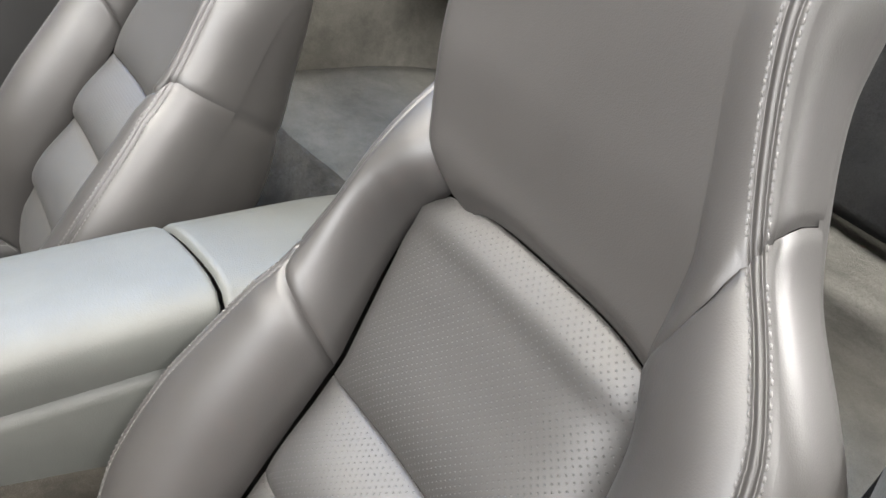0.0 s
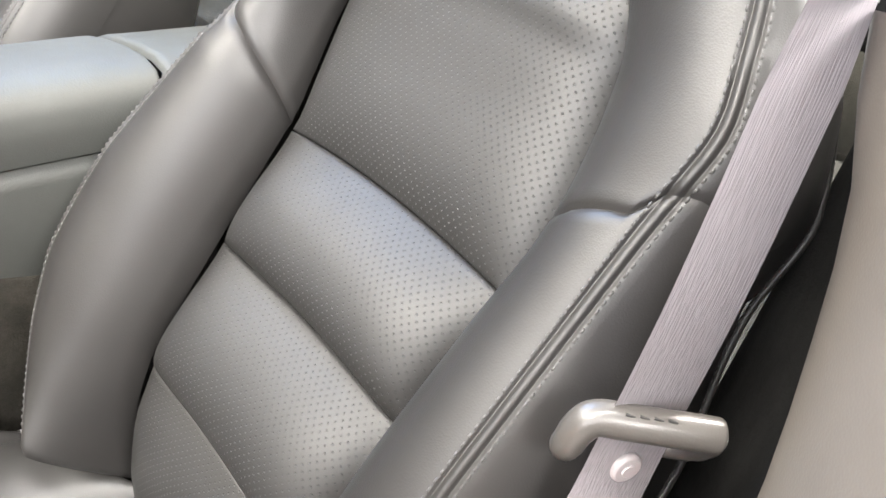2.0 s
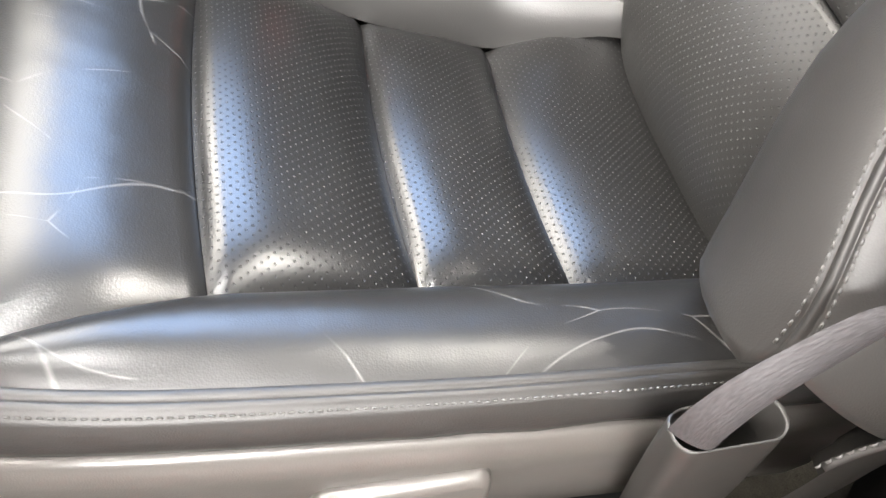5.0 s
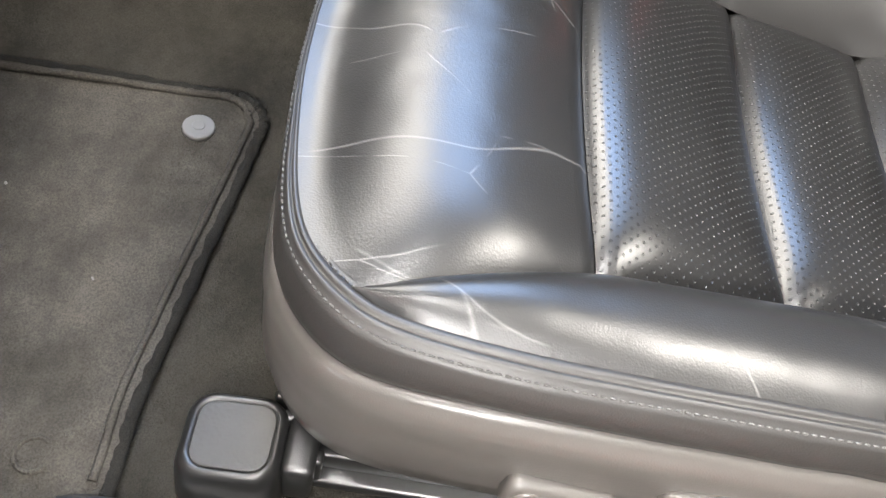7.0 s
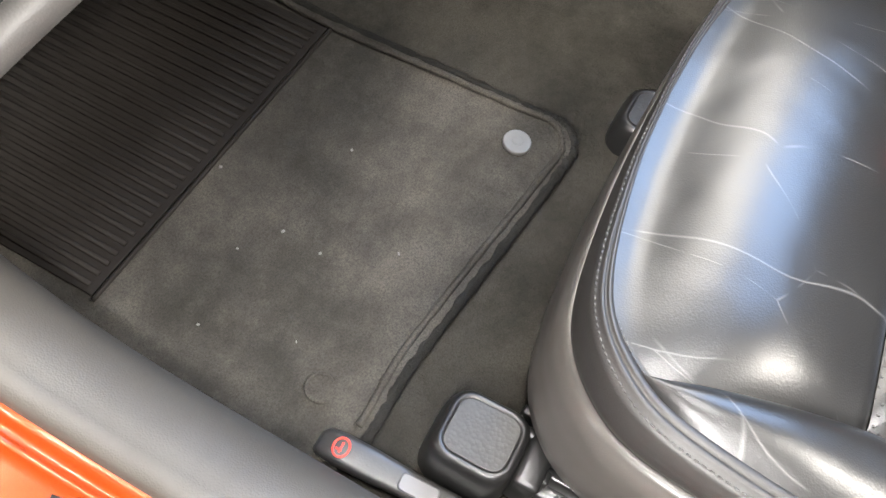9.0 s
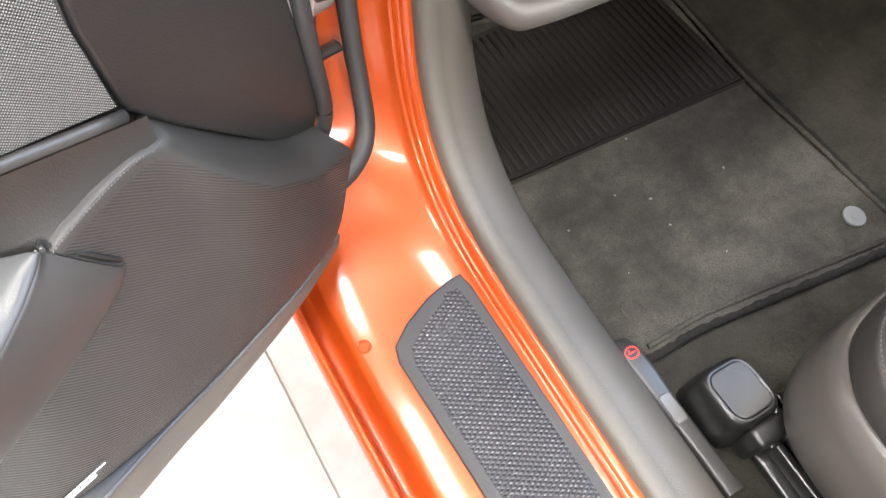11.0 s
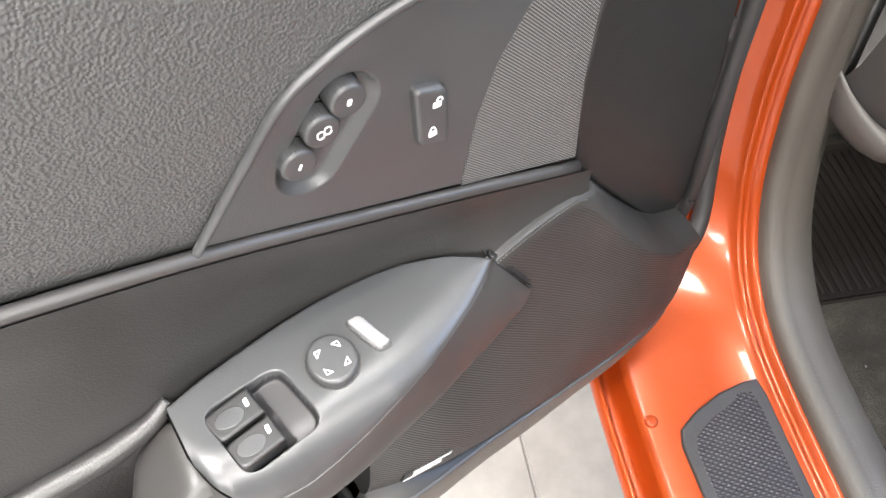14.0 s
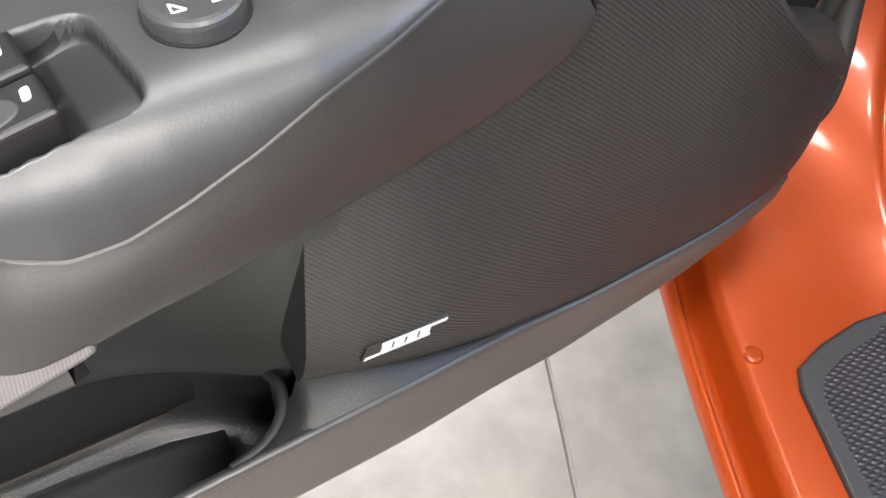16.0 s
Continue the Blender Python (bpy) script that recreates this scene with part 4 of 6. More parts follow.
bu = bs.cross(bd).normalized()
b0 = Vector((0.700, -0.560, 0.535))


def loft_boxes(sts, bm=None):
    """Rounded-rectangle sections along the buckle's axis."""
    bm = bm or bmesh.new()
    rings = []
    for d_, w, h, r in sts:
        rings.append([b0 + bd * d_ + bs * x + bu * y for x, y in arc_box(w, h, r)])
    sheet(rings, bm, loop=True)
    for rr in (rings[0], rings[-1]):
        bm.faces.new([bm.verts.new(p) for p in rr])
    return bm


part("buckle_body", loft_boxes([(0.047, 0.024, 0.030, 0.008), (0.049, 0.030, 0.042, 0.010), (0.10, 0.032, 0.047, 0.010), (0.108, 0.031, 0.046, 0.010)]), HANDLE, bk, "smooth dark grey shell")
part("buckle_sleeve", loft_boxes([(0.0, 0.020, 0.022, 0.008), (0.012, 0.027, 0.034, 0.010), (0.038, 0.030, 0.044, 0.011), (0.048, 0.0305, 0.044, 0.011), (0.050, 0.027, 0.038, 0.010)]), DARK, bk, "dark sleeve")
part("release_button", loft_boxes([(0.106, 0.026, 0.038, 0.008), (0.116, 0.026, 0.037, 0.008), (0.119, 0.022, 0.032, 0.007)]), RED, bk, "red release button")
part("buckle_stalk", tube(smooth_line([b0 + bd * 0.004, b0 - bd * 0.03 + Vector((0, 0, 0.004)), (0.700, -0.625, 0.508), (0.695, -0.665, 0.478)], 6), 0.0095, 10, flat=0.7, up=(1, 0, 0)), HANDLE, bk, "curved dark cable sleeve")

# seat switches on the driver's valance
sw = thing("seat_switch", "grey plastic seat adjuster switch with two dimples", "switch")
sy, sz = -0.350, 0.424
vx = 0.487 - 0.012 - 0.2485
bm = prism(arc_box(0.060, 0.026, 0.007), (vx + 0.004, sy, sz), (0, 1, 0.10), (0.15, -0.08, 1), (-1, 0, -0.15), 0.011, 0.004, 3)
part("rocker", bm, TRIM, sw)
for dy in (-0.017, 0.017):
    bm = prism(disc(0.0085, 20), (vx - 0.0062, sy + dy, sz + dy * 0.1), (0, 1, 0.10), (0.15, -0.08, 1), (-1, 0, -0.15), 0.0022, 0.0018, 3)
    part("dimple", bm, TRIM, sw)
sw2 = thing("seat_switch", "long grey plastic seat position switch", "switch")
bm = prism(arc_box(0.098, 0.030, 0.010), (vx + 0.004, -0.448, 0.440), (0, 1, -0.14), (0.15, 0.10, 1), (-1, 0, -0.15), 0.012, 0.005, 3)
part("rocker", bm, TRIM, sw2)

# seat rails and covers
CAP = plastic("glossy_black_plastic", (0.012, 0.012, 0.012), 0.32, 900, 0.1)
rail = thing("seat_rail", "black steel seat rail with plastic end cover", "seat rail")


def end_cap(at, tilt, parent):
    rows = []
    for k, z in ((1.10, 0.0), (1.06, 0.026), (1.03, 0.040), (0.97, 0.050), (0.88, 0.0545), (0.80, 0.0550), (0.76, 0.0535), (0.70, 0.0530)):
        rows.append([Vector(at) + Vector((x * k, y * k, z - tilt * y * k)) for x, y in arc_box(0.056, 0.062, 0.016, 6)])
    bm = sheet(rows, loop=True)
    ob = part("end_cover", bm, CAP, parent, "rounded black plastic cap")
    part("cap_top", prism([(x * 0.74, y * 0.76) for x, y in arc_box(0.056, 0.062, 0.014, 6)], Vector(at) + Vector((0, 0, 0.0535)), (1, 0, 0), (0, 1, -tilt), (0, 0, 1), 0.0014, 0.0008), plastic("scuffed_plastic", (0.020, 0.019, 0.018), 0.42, 350, 0.4, 0.45), parent, "scuffed flat top of the cap")
    return ob


end_cap((0.256, -0.172, 0.303), 0.10, rail)
for dx, z in ((-0.016, 0.345), (0.0, 0.352), (0.016, 0.345)):
    part("rail_bar", box((0.0075, 0.46, 0.020), (0.276 + dx, -0.42, z - 0.008), 0.002), STEEL, rail, "glossy black rail")
part("rail_base", box((0.055, 0.46, 0.012), (0.276, -0.43, 0.316), 0.003), STEEL, rail)
col = part("rail_collar", box((0.062, 0.020, 0.046), (0.270, -0.213, 0.333), 0.005, 3), CAP, rail, "moulded black collar")
for dx in (-0.018, 0.0, 0.018):
    part("collar_lug", box((0.010, 0.010, 0.030), (0.272 + dx, -0.222, 0.336), 0.002), CAP, col)
plug = thing("wiring_connector", "small orange wiring connector under the seat rail", "connector")
part("connector_body", box((0.012, 0.016, 0.010), (0.303, -0.262, 0.330), 0.002), plastic("orange_plastic", (0.55, 0.20, 0.03), 0.4, depth=0), plug)
part("connector_lead", tube(smooth_line([(0.303, -0.268, 0.330), (0.306, -0.285, 0.326), (0.312, -0.32, 0.318), (0.318, -0.36, 0.3135)], 5), 0.0025, 8), DARK, plug)
rail2 = thing("seat_rail", "black steel inner seat rail with end cover", "seat rail")
end_cap((0.572, -0.180, 0.318), 0.10, rail2)
part("rail_bar", box((0.04, 0.46, 0.030), (0.572, -0.43, 0.345), 0.004), STEEL, rail2)

# lock pillar trim behind the door opening
pil = smooth_line([(x, y, 0) for x, y in ((0.00, -0.56), (0.08, -0.615), (0.135, -0.660), (0.165, -0.700), (0.176, -0.735), (0.178, -0.755))], 5)
lean = curve([0.34, 0.80, 0.88, 0.945, 1.02, 1.06, 1.09, 1.13, 1.45], [0.0, -0.005, -0.005, 0.007, 0.025, 0.046, 0.056, 0.064, 0.11], 0.012)
wall("pillar_trim", [[Vector((p.x + lean(z) * p.x / 0.178, p.y, z)) for p in pil] for z in np.linspace(0.34, 1.085, 26)], PILLAR, "beige-grey moulded lock pillar trim", "pillar trim")
wall("pillar_upper_trim", [[Vector((p.x + lean(z) * p.x / 0.178 + 0.002, p.y + 0.004, z)) for p in pil[4:]] for z in np.linspace(1.089, 1.45, 14)], CONSOLE, "grey padded upper pillar trim", "pillar trim")
quarter = smooth_line([(x, y, 0) for x, y in ((0.174, -0.745), (0.192, -0.790), (0.225, -0.85), (0.262, -0.90), (0.30, -1.02))], 4)
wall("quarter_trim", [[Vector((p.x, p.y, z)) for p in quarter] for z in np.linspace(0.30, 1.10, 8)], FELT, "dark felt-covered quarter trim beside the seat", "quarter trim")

# ---- sill and body side ----
fl = smooth_line([(0, -0.78, 0.370), (0, -0.40, 0.370), (0, -0.10, 0.370), (0, 0.02, 0.371), (0, 0.075, 0.379), (0, 0.115, 0.397), (0, 0.148, 0.425), (0, 0.178, 0.470), (0, 0.200, 0.53), (0, 0.216, 0.60), (0, 0.236, 0.74), (0, 0.262, 0.95)], 7)


def swept(profile):
    """Points (x, height over the flange) carried along the flange's line."""
    rows = []
    for i, p in enumerate(fl):
        d = (fl[min(i + 1, len(fl) - 1)] - fl[max(i - 1, 0)]).normalized()
        nv = Vector((0, -d.z, d.y))
        up = max(0.0, d.z)
        row = []
        for x, h in profile:
            deep = max(0.0, 0.10 - x) * 0.42 * up ** 1.5
            row.append(Vector((x, p.y + nv.y * h + deep, p.z + nv.z * h)))
        rows.append(row)
    return rows


SILL = [(0.06, -0.22), (-0.010, -0.10), (-0.050, -0.042), (-0.059, -0.022), (-0.056, -0.0125), (-0.052, -0.0120), (-0.0505, -0.015), (-0.049, -0.036), (-0.040, -0.042), (-0.034, -0.036), (-0.0305, -0.016), (-0.027, -0.009), (-0.022, -0.008), (0.0, -0.007), (0.05, -0.005), (0.088, -0.003), (0.0955, 0.0005), (0.0980, 0.0035), (0.1005, 0.0005), (0.1035, -0.0025), (0.1065, 0.0005), (0.110, 0.0045), (0.113, 0.005), (0.120, 0.004)]
wall("sill_panel", swept(SILL), PAINT, "glossy orange painted door sill and pillar", "sill")
TRIMP = [(0.114, 0.0), (0.115, 0.010), (0.119, 0.0155), (0.126, 0.018), (0.133, 0.0175), (0.137, 0.016), (0.142, 0.0165), (0.158, 0.010), (0.175, -0.004), (0.186, -0.022), (0.192, -0.045), (0.193, -0.075)]
wall("sill_trim", swept(TRIMP), VINYL, "grey moulded vinyl trim along the sill", "sill trim")

# tread plate on the sill
plate = thing("tread_plate", "black rubber tread plate with raised diamond pattern", "tread plate")
po = [(0.088, 0.037), (0.075, 0.036), (0.050, 0.030), (0.022, 0.017), (0.004, 0.004), (0.0, -0.010), (0.004, -0.10), (0.012, -0.30), (0.018, -0.62), (0.096, -0.62), (0.098, -0.30), (0.094, -0.10), (0.0915, 0.02)]


def on_sill(o, z0, depth, bevel):
    bm = prism(o, (0, 0, 0), (1, 0, 0), (0, 1, 0), (0, 0, 1), depth, bevel)
    for v in bm.verts:
        v.co.z += z0 + 0.03 * v.co.x + (0.12 * max(0, v.co.y) ** 1.3)
    return bm


def densify(o, n=6):
    out = []
    for i in range(len(o)):
        a, b = Vector(o[i]), Vector(o[(i + 1) % len(o)])
        out += [tuple(a.lerp(b, k / n)) for k in range(n)]
    return out


part("plate_base", on_sill(densify(po), 0.361, 0.0065, 0.002), RUBBER, plate)
pin = []
cx0, cy0 = 0.05, -0.29
for x, y in po:
    pin.append((x + math.copysign(0.010, cx0 - x), y + (-0.010 if y > -0.02 and x < 0.085 else (-0.012 if y > 0 else 0.012 if y < -0.5 else 0))))
part("tread_field", on_sill(densify(pin), 0.3652, 0.003, 0.0008), TREAD, plate, "diamond patterned tread field")
bump_ = thing("sill_stud", "small orange painted plug in the sill", "plug")
part("stud_head", prism(disc(0.0065, 18), (-0.0185, 0.017, 0.3605), (1, 0, 0), (0, 1, 0), (0, 0, 1), 0.0045, 0.003, 3), PAINT, bump_)

# dash and footwell
dash = thing("knee_panel", "grey plastic lower dash panel with pale lip", "dash panel")
lip = [(0.136, 0.26, 0.60), (0.148, 0.212, 0.562), (0.160, 0.178, 0.542), (0.180, 0.150, 0.529), (0.205, 0.140, 0.531), (0.27, 0.128, 0.548), (0.36, 0.112, 0.572), (0.50, 0.095, 0.60), (0.70, 0.09, 0.62)]
ll = smooth_line(lip, 6)
rows = []
for o in ((0, 0.35, 0.06), (0, 0.05, -0.002), (0, 0.012, -0.006), (0, 0.0, 0.0), (0, -0.008, 0.010), (0, -0.010, 0.022), (0, -0.004, 0.030), (0, 0.004, 0.031)):
    rows.append([p + Vector(o) for p in ll])
part("panel_lip", sheet(rows), DASH, dash, "pale grey rounded lower lip")
rows = [[p + Vector(o) for p in ll[9:]] for o in ((0, 0.010, 0.0275), (0, 0.002, 0.034), (0, -0.004, 0.05), (0, -0.02, 0.16), (0, -0.03, 0.30))]
part("panel_face", sheet(rows), plastic("knee_panel_skin", (0.035, 0.034, 0.033), 0.75, 700, 0.2), dash, "darker grey panel face")
# unseen dashboard mass, added to keep light out of the footwell
wall("dashboard", [[Vector((x, y, z)) for x in np.linspace(0.215, 1.60, 8)] for y, z in ((0.10, 0.66), (0.055, 0.76), (0.045, 0.84), (0.045, 0.88), (0.07, 0.92), (0.30, 0.96), (0.80, 0.94), (1.10, 0.92))], DARK, "unseen broad dashboard mass added to shade the footwell", "dashboard", (0, 0, -0.04))
wall("cowl", rect((0.10, 0.86, 0.25), (1.65, 0.86, 0.25), (1.65, 0.90, 0.94), (0.10, 0.90, 0.94)), DARK, "dark front wall of the footwell", "bulkhead", (0, 0.03, 0))
wall("kick_panel", rect((0.165, 0.16, 0.30), (0.165, 0.85, 0.30), (0.165, 0.85, 0.70), (0.165, 0.22, 0.70), 3, 3), DARK, "black kick panel in the footwell", "kick panel", (-0.01, 0, 0))
ped = thing("pedal", "black rubber covered pedal hanging in the footwell", "pedal")
part("pedal_pad", prism(arc_box(0.085, 0.050, 0.010), (0.45, 0.50, 0.50), (1, 0, 0), (0, -0.5, 0.86), (0, -0.86, -0.5), 0.012, 0.003), RUBBER, ped)
part("pedal_arm", tube([(0.45, 0.51, 0.50), (0.45, 0.60, 0.66)], 0.009, 8), STEEL, ped)
lever = thing("release_lever", "dark grey emergency door release lever with red symbol beside the sill", "release lever")
lev = []
for y, w, h, r in ((-0.072, 0.014, 0.006, 0.004), (-0.076, 0.021, 0.012, 0.006), (-0.090, 0.024, 0.0155, 0.006), (-0.115, 0.0235, 0.015, 0.006), (-0.145, 0.020, 0.013, 0.005), (-0.19, 0.019, 0.012, 0.005), (-0.24, 0.019, 0.010, 0.004)):
    c = Vector((0.2085 + 0.05 * (-0.075 - y), y, floor_z(0.21, y) + 0.006 + h * 0.5))
    lev.append([c + Vector((x, 0, z)) for x, z in arc_box(w, h, min(r, h * 0.45))])
bm = sheet(lev, loop=True)
bm.faces.new([bm.verts.new(p) for p in lev[0]])
lever_body = part("lever_body", bm, plastic("lever_plastic", (0.030, 0.029, 0.028), 0.42, 500, 0.15), lever)
lz = floor_z(0.21, -0.09) + 0.0216
bm = tube([(0.2090 + 0.0070 * math.cos(t), -0.0905 + 0.0058 * math.sin(t), lz) for t in np.linspace(0, 2 * math.pi, 25)], 0.0009, 6)
box((0.0080, 0.0016, 0.0010), (0.2090, -0.0905, lz), 0.0003, 1, bm=bm)
box((0.0016, 0.0050, 0.0010), (0.2070, -0.0895, lz), 0.0003, 1, bm=bm)
part("lever_symbol", bm, RED, lever_body, "red printed ring symbol")
# raised pale patch in place of the light on the lever's grip
part("lever_lit_patch", prism(arc_box(0.013, 0.030, 0.004), (0.2115, -0.152, floor_z(0.21, -0.15) + 0.0185), (1, 0.05, 0), (-0.05, 1, 0), (0, 0, 1), 0.0022, 0.0012), plastic("lit_lever_plastic", (0.12, 0.12, 0.125), 0.4, 300, 0.1), lever_body, "paler patch painting the lit part of the lever")
bits = thing("crumbs", "tiny pale crumbs scattered over the mat and carpet", "crumbs", kind="stuff")
bm = bmesh.new()
rnd = random.Random(5)
for x, y in ((0.329, 0.003), (0.330, 0.038), (0.318, -0.195), (0.352, 0.112), (0.300, 0.060), (0.26, -0.02), (0.42, 0.03), (0.235, 0.05), (0.44, -0.18), (0.36, -0.05)):
    z = floor_z(x, y) + (0.0128 if y > -0.12 else 0.0012)
    box((0.0030 * rnd.uniform(0.5, 1.1), 0.0022 * rnd.uniform(0.5, 1.2), 0.0016), bevel=0.0005, seg=1, m=Matrix.LocRotScale((x, y, z), Euler((0, 0.2, rnd.uniform(0, 3))), None), bm=bm)
part("crumb_bits", bm, plastic("pale_crumb", (0.17, 0.165, 0.155), 0.8, depth=0), bits)

# ---- the open door ----
DO, DD, DN = Vector((0.03, 0.13, 0)), Vector((-0.92866, -0.37094, 0)), Vector((0.37094, -0.92866, 0))
UP = Vector((0, 0, 1))


def dr(a, z, n=0.0):
    return DO + DD * a + DN * n + UP * z


door = thing("car_door", "black trimmed door standing open with switch pod", "car door")
belt_z = curve([0.0, 0.171, 0.256, 0.324, 0.386, 0.46, 0.60, 0.90, 1.15], [0.62, 0.677, 0.708, 0.731, 0.752, 0.770, 0.80, 0.85, 0.88], 0.02)


def plate_on_door(name, outline, n0, depth, mat, label="", bevel=0.0015, seg=2, smooth=False):
    return part(name, prism(outline, dr(0, 0, n0), DD, UP, DN, depth, bevel, seg), mat, door, label, smooth=smooth)


# skin and edge
part("door_shell", slab([[dr(a, z, n) for a in np.linspace(0.062, 1.18, 24)] for z, n in ((0.40, -0.020), (0.45, -0.026), (0.60, -0.03), (0.80, -0.03), (1.02, -0.03))], DN * -0.085), PAINT, door, "orange painted outer shell")
# black backing behind the trim
plate_on_door("trim_backing", densify([(0.060, 0.475), (0.045, 0.530), (0.040, 0.56), (0.048, 0.64), (0.058, 0.72), (0.066, 0.86), (1.15, 0.985), (1.15, 0.41), (0.36, 0.41), (0.09, 0.43)], 2), -0.030, 0.016, DARK, "black backing", 0.002)
# upper skin
skin_edge = lambda z: float(np.interp(z, [0.70, 0.753, 0.771, 0.791, 0.812, 0.8235, 0.834], [0.40, 0.386, 0.372, 0.357, 0.340, 0.322, 0.29]))


def skin_n(a, z, t):
    """Depth of the upper skin; it dips behind the switch panel."""
    k = min(1.0, max(0.0, (skin_edge(z) - 0.010 - a) / 0.014)) if z < 0.834 else 0.0
    return -0.006 - 0.022 * t * t + 0.006 * math.sin(t * 3.1) - 0.009 * k * k * (3 - 2 * k)


top = []
for t in np.linspace(0, 1, 40):
    top.append([dr(a, belt_z(a) + (0.99 - belt_z(a)) * t, skin_n(a, belt_z(a) + (0.99 - belt_z(a)) * t, t)) for a in list(np.linspace(0.165, 0.42, 50)) + list(np.linspace(0.44, 1.16, 30))])
part("upper_skin", slab(top, DN * -0.03), SKIN, door, "coarse grained black vinyl upper panel")
# piping along the belt line, in a lighter plastic that paints its highlight
part("belt_piping", tube([dr(a, belt_z(a) - 0.001, -0.0015) for a in np.linspace(0.172, 1.16, 60)], 0.0038, 10), HANDLE, door, "smooth rounded ridge")
# middle panel
mid_n = curve([0.163, 0.20, 0.2374, 0.2473, 0.2554, 0.27, 0.30, 0.34, 0.38, 0.43, 0.50, 1.16], [0.0085, 0.0120, 0.0180, 0.0130, 0.0075, -0.0010, -0.0090, -0.0100, -0.0060, 0.0020, 0.004, 0.004], 0.004)
mid = []
for t in np.linspace(0, 1, 16):
    mid.append([dr(a, belt_z(a) - 0.002 + (0.648 - belt_z(a)) * t, 0.003 + (mid_n(a) - 0.003) * t ** 2 - 0.010 * math.sin(math.pi * t) * min(1.0, max(0.0, (a - 0.18) / 0.2))) for a in np.linspace(0.163, 1.16, 70)])
part("middle_panel", sheet(mid), MIDP, door, "smooth black padded middle panel")

# switch panel above the belt line
o = [(0.386, 0.7545), (0.373, 0.771), (0.358, 0.791), (0.341, 0.812), (0.324, 0.8235), (0.300, 0.834), (0.262, 0.8425), (0.214, 0.846), (0.222, 0.818), (0.239, 0.787), (0.248, 0.757), (0.2545, 0.712), (0.300, 0.7265), (0.345, 0.7415)]
def stadium(p, q, rad, n=14):
    """Outline of a capsule between two centres."""
    p, q = Vector(p), Vector(q)
    t0 = math.atan2(p.y - q.y, p.x - q.x)
    out = []
    for c, turn in ((p, t0 - math.pi / 2), (q, t0 + math.pi / 2)):
        out += [(c.x + rad * math.cos(turn + math.pi * k / n), c.y + rad * math.sin(turn + math.pi * k / n)) for k in range(n + 1)]
    return out


MEM = ((0.3140, 0.8010), (0.3335, 0.7740))
bm = prism(densify(o, 3), dr(0, 0, -0.014), DD, UP, DN, 0.0120, 0.0015, 2)
bm.faces.ensure_lookup_table()
front = bm.faces[-1]
rim_edges = list(front.edges)
bm.faces.remove(front)
hole = [bm.verts.new(dr(a, z, -0.002)) for a, z in stadium(*MEM, 0.0158)]
rim_edges += [bm.edges.new((hole[k - 1], hole[k])) for k in range(len(hole))]
bmesh.ops.triangle_fill(bm, use_beauty=True, use_dissolve=False, edges=rim_edges)
part("switch_panel", bm, PODP, door, "smooth dark plastic switch panel", smooth=False)
edge = smooth_line([dr(a, z, -0.0015) for a, z in ((0.388, 0.753), (0.374, 0.772), (0.359, 0.792), (0.342, 0.8135), (0.325, 0.825), (0.300, 0.8355), (0.262, 0.844))], 6)
part("panel_ridge", tube(edge, 0.0024, 10), PODP, door, "rounded rim")
o = [(0.2535, 0.709), (0.2475, 0.757), (0.2385, 0.787), (0.222, 0.818), (0.216, 0.846), (0.178, 0.838), (0.183, 0.799), (0.181, 0.747), (0.173, 0.683)]
plate_on_door("speaker_mesh", densify(o, 3), -0.012, 0.009, MESH, "woven silver-black mesh panel", 0.001)
# seat memory buttons in their stadium recess
rows = []
for rad, n, sh in ((0.0158, -0.0020, 0.0), (0.0152, -0.0021, 0.0), (0.0146, -0.0026, 0.0), (0.0126, -0.0050, 0.4), (0.0120, -0.0058, 0.7), (0.0112, -0.0063, 1.0), (0.006, -0.0065, 1.0), (0.0004, -0.0065, 1.0)):
    rows.append([dr(a + 0.0010 * sh, z + 0.0016 * sh, n) for a, z in stadium(*MEM, rad)])
part("memory_recess", sheet(rows, loop=True), PODP, door, "smooth capsule-shaped switch recess")
for k, (a, z) in enumerate(((0.3389, 0.7827), (0.3273, 0.7960), (0.3151, 0.8064))):
    bt = part("memory_button", prism(disc(0.0080, 30), dr(a, z, -0.007), DD, UP, DN, 0.0100, 0.0016, 4), PODP, door, "round dark push button", smooth=False)
    part("button_gap", prism(disc(0.0086, 30), dr(a, z, -0.0068), DD, UP, DN, 0.0008), JOINT, bt, "dark joint round the button", smooth=False)
    bm = bmesh.new()
    if k == 1:
        for s_ in (-1, 1):
            tube([dr(a - 0.0004 + 0.0016 * s_ + x, z + y - 0.0006 * s_, 0.0031) for x, y in [(p[0] * 0.32, p[1] * 0.32) for p in arc_box(0.009, 0.012, 0.004)] + [(0.00144, 0)]], 0.00035, 5, bm)
    elif k == 0:
        prism(arc_box(0.0011, 0.0030, 0.0004), dr(a, z, 0.0028), (DD + UP * 0.4), (UP - DD * 0.4), DN, 0.0004, 0, bm=bm)
    else:
        prism(arc_box(0.0019, 0.0032, 0.0008), dr(a, z, 0.0028), (DD + UP * 0.3), (UP - DD * 0.3), DN, 0.0004, 0, bm=bm)
    part("marking", bm, WHITE, bt, "white printed mark", smooth=False)
lk = part("lock_switch", prism(arc_box(0.0165, 0.0355, 0.0035), dr(0.2762, 0.7765, -0.006), (DD + UP * 0.28).normalized(), (UP + DD * 0.08).normalized(), DN, 0.009, 0.0022, 3), PODP, door, "glossy dark lock rocker switch", smooth=False)
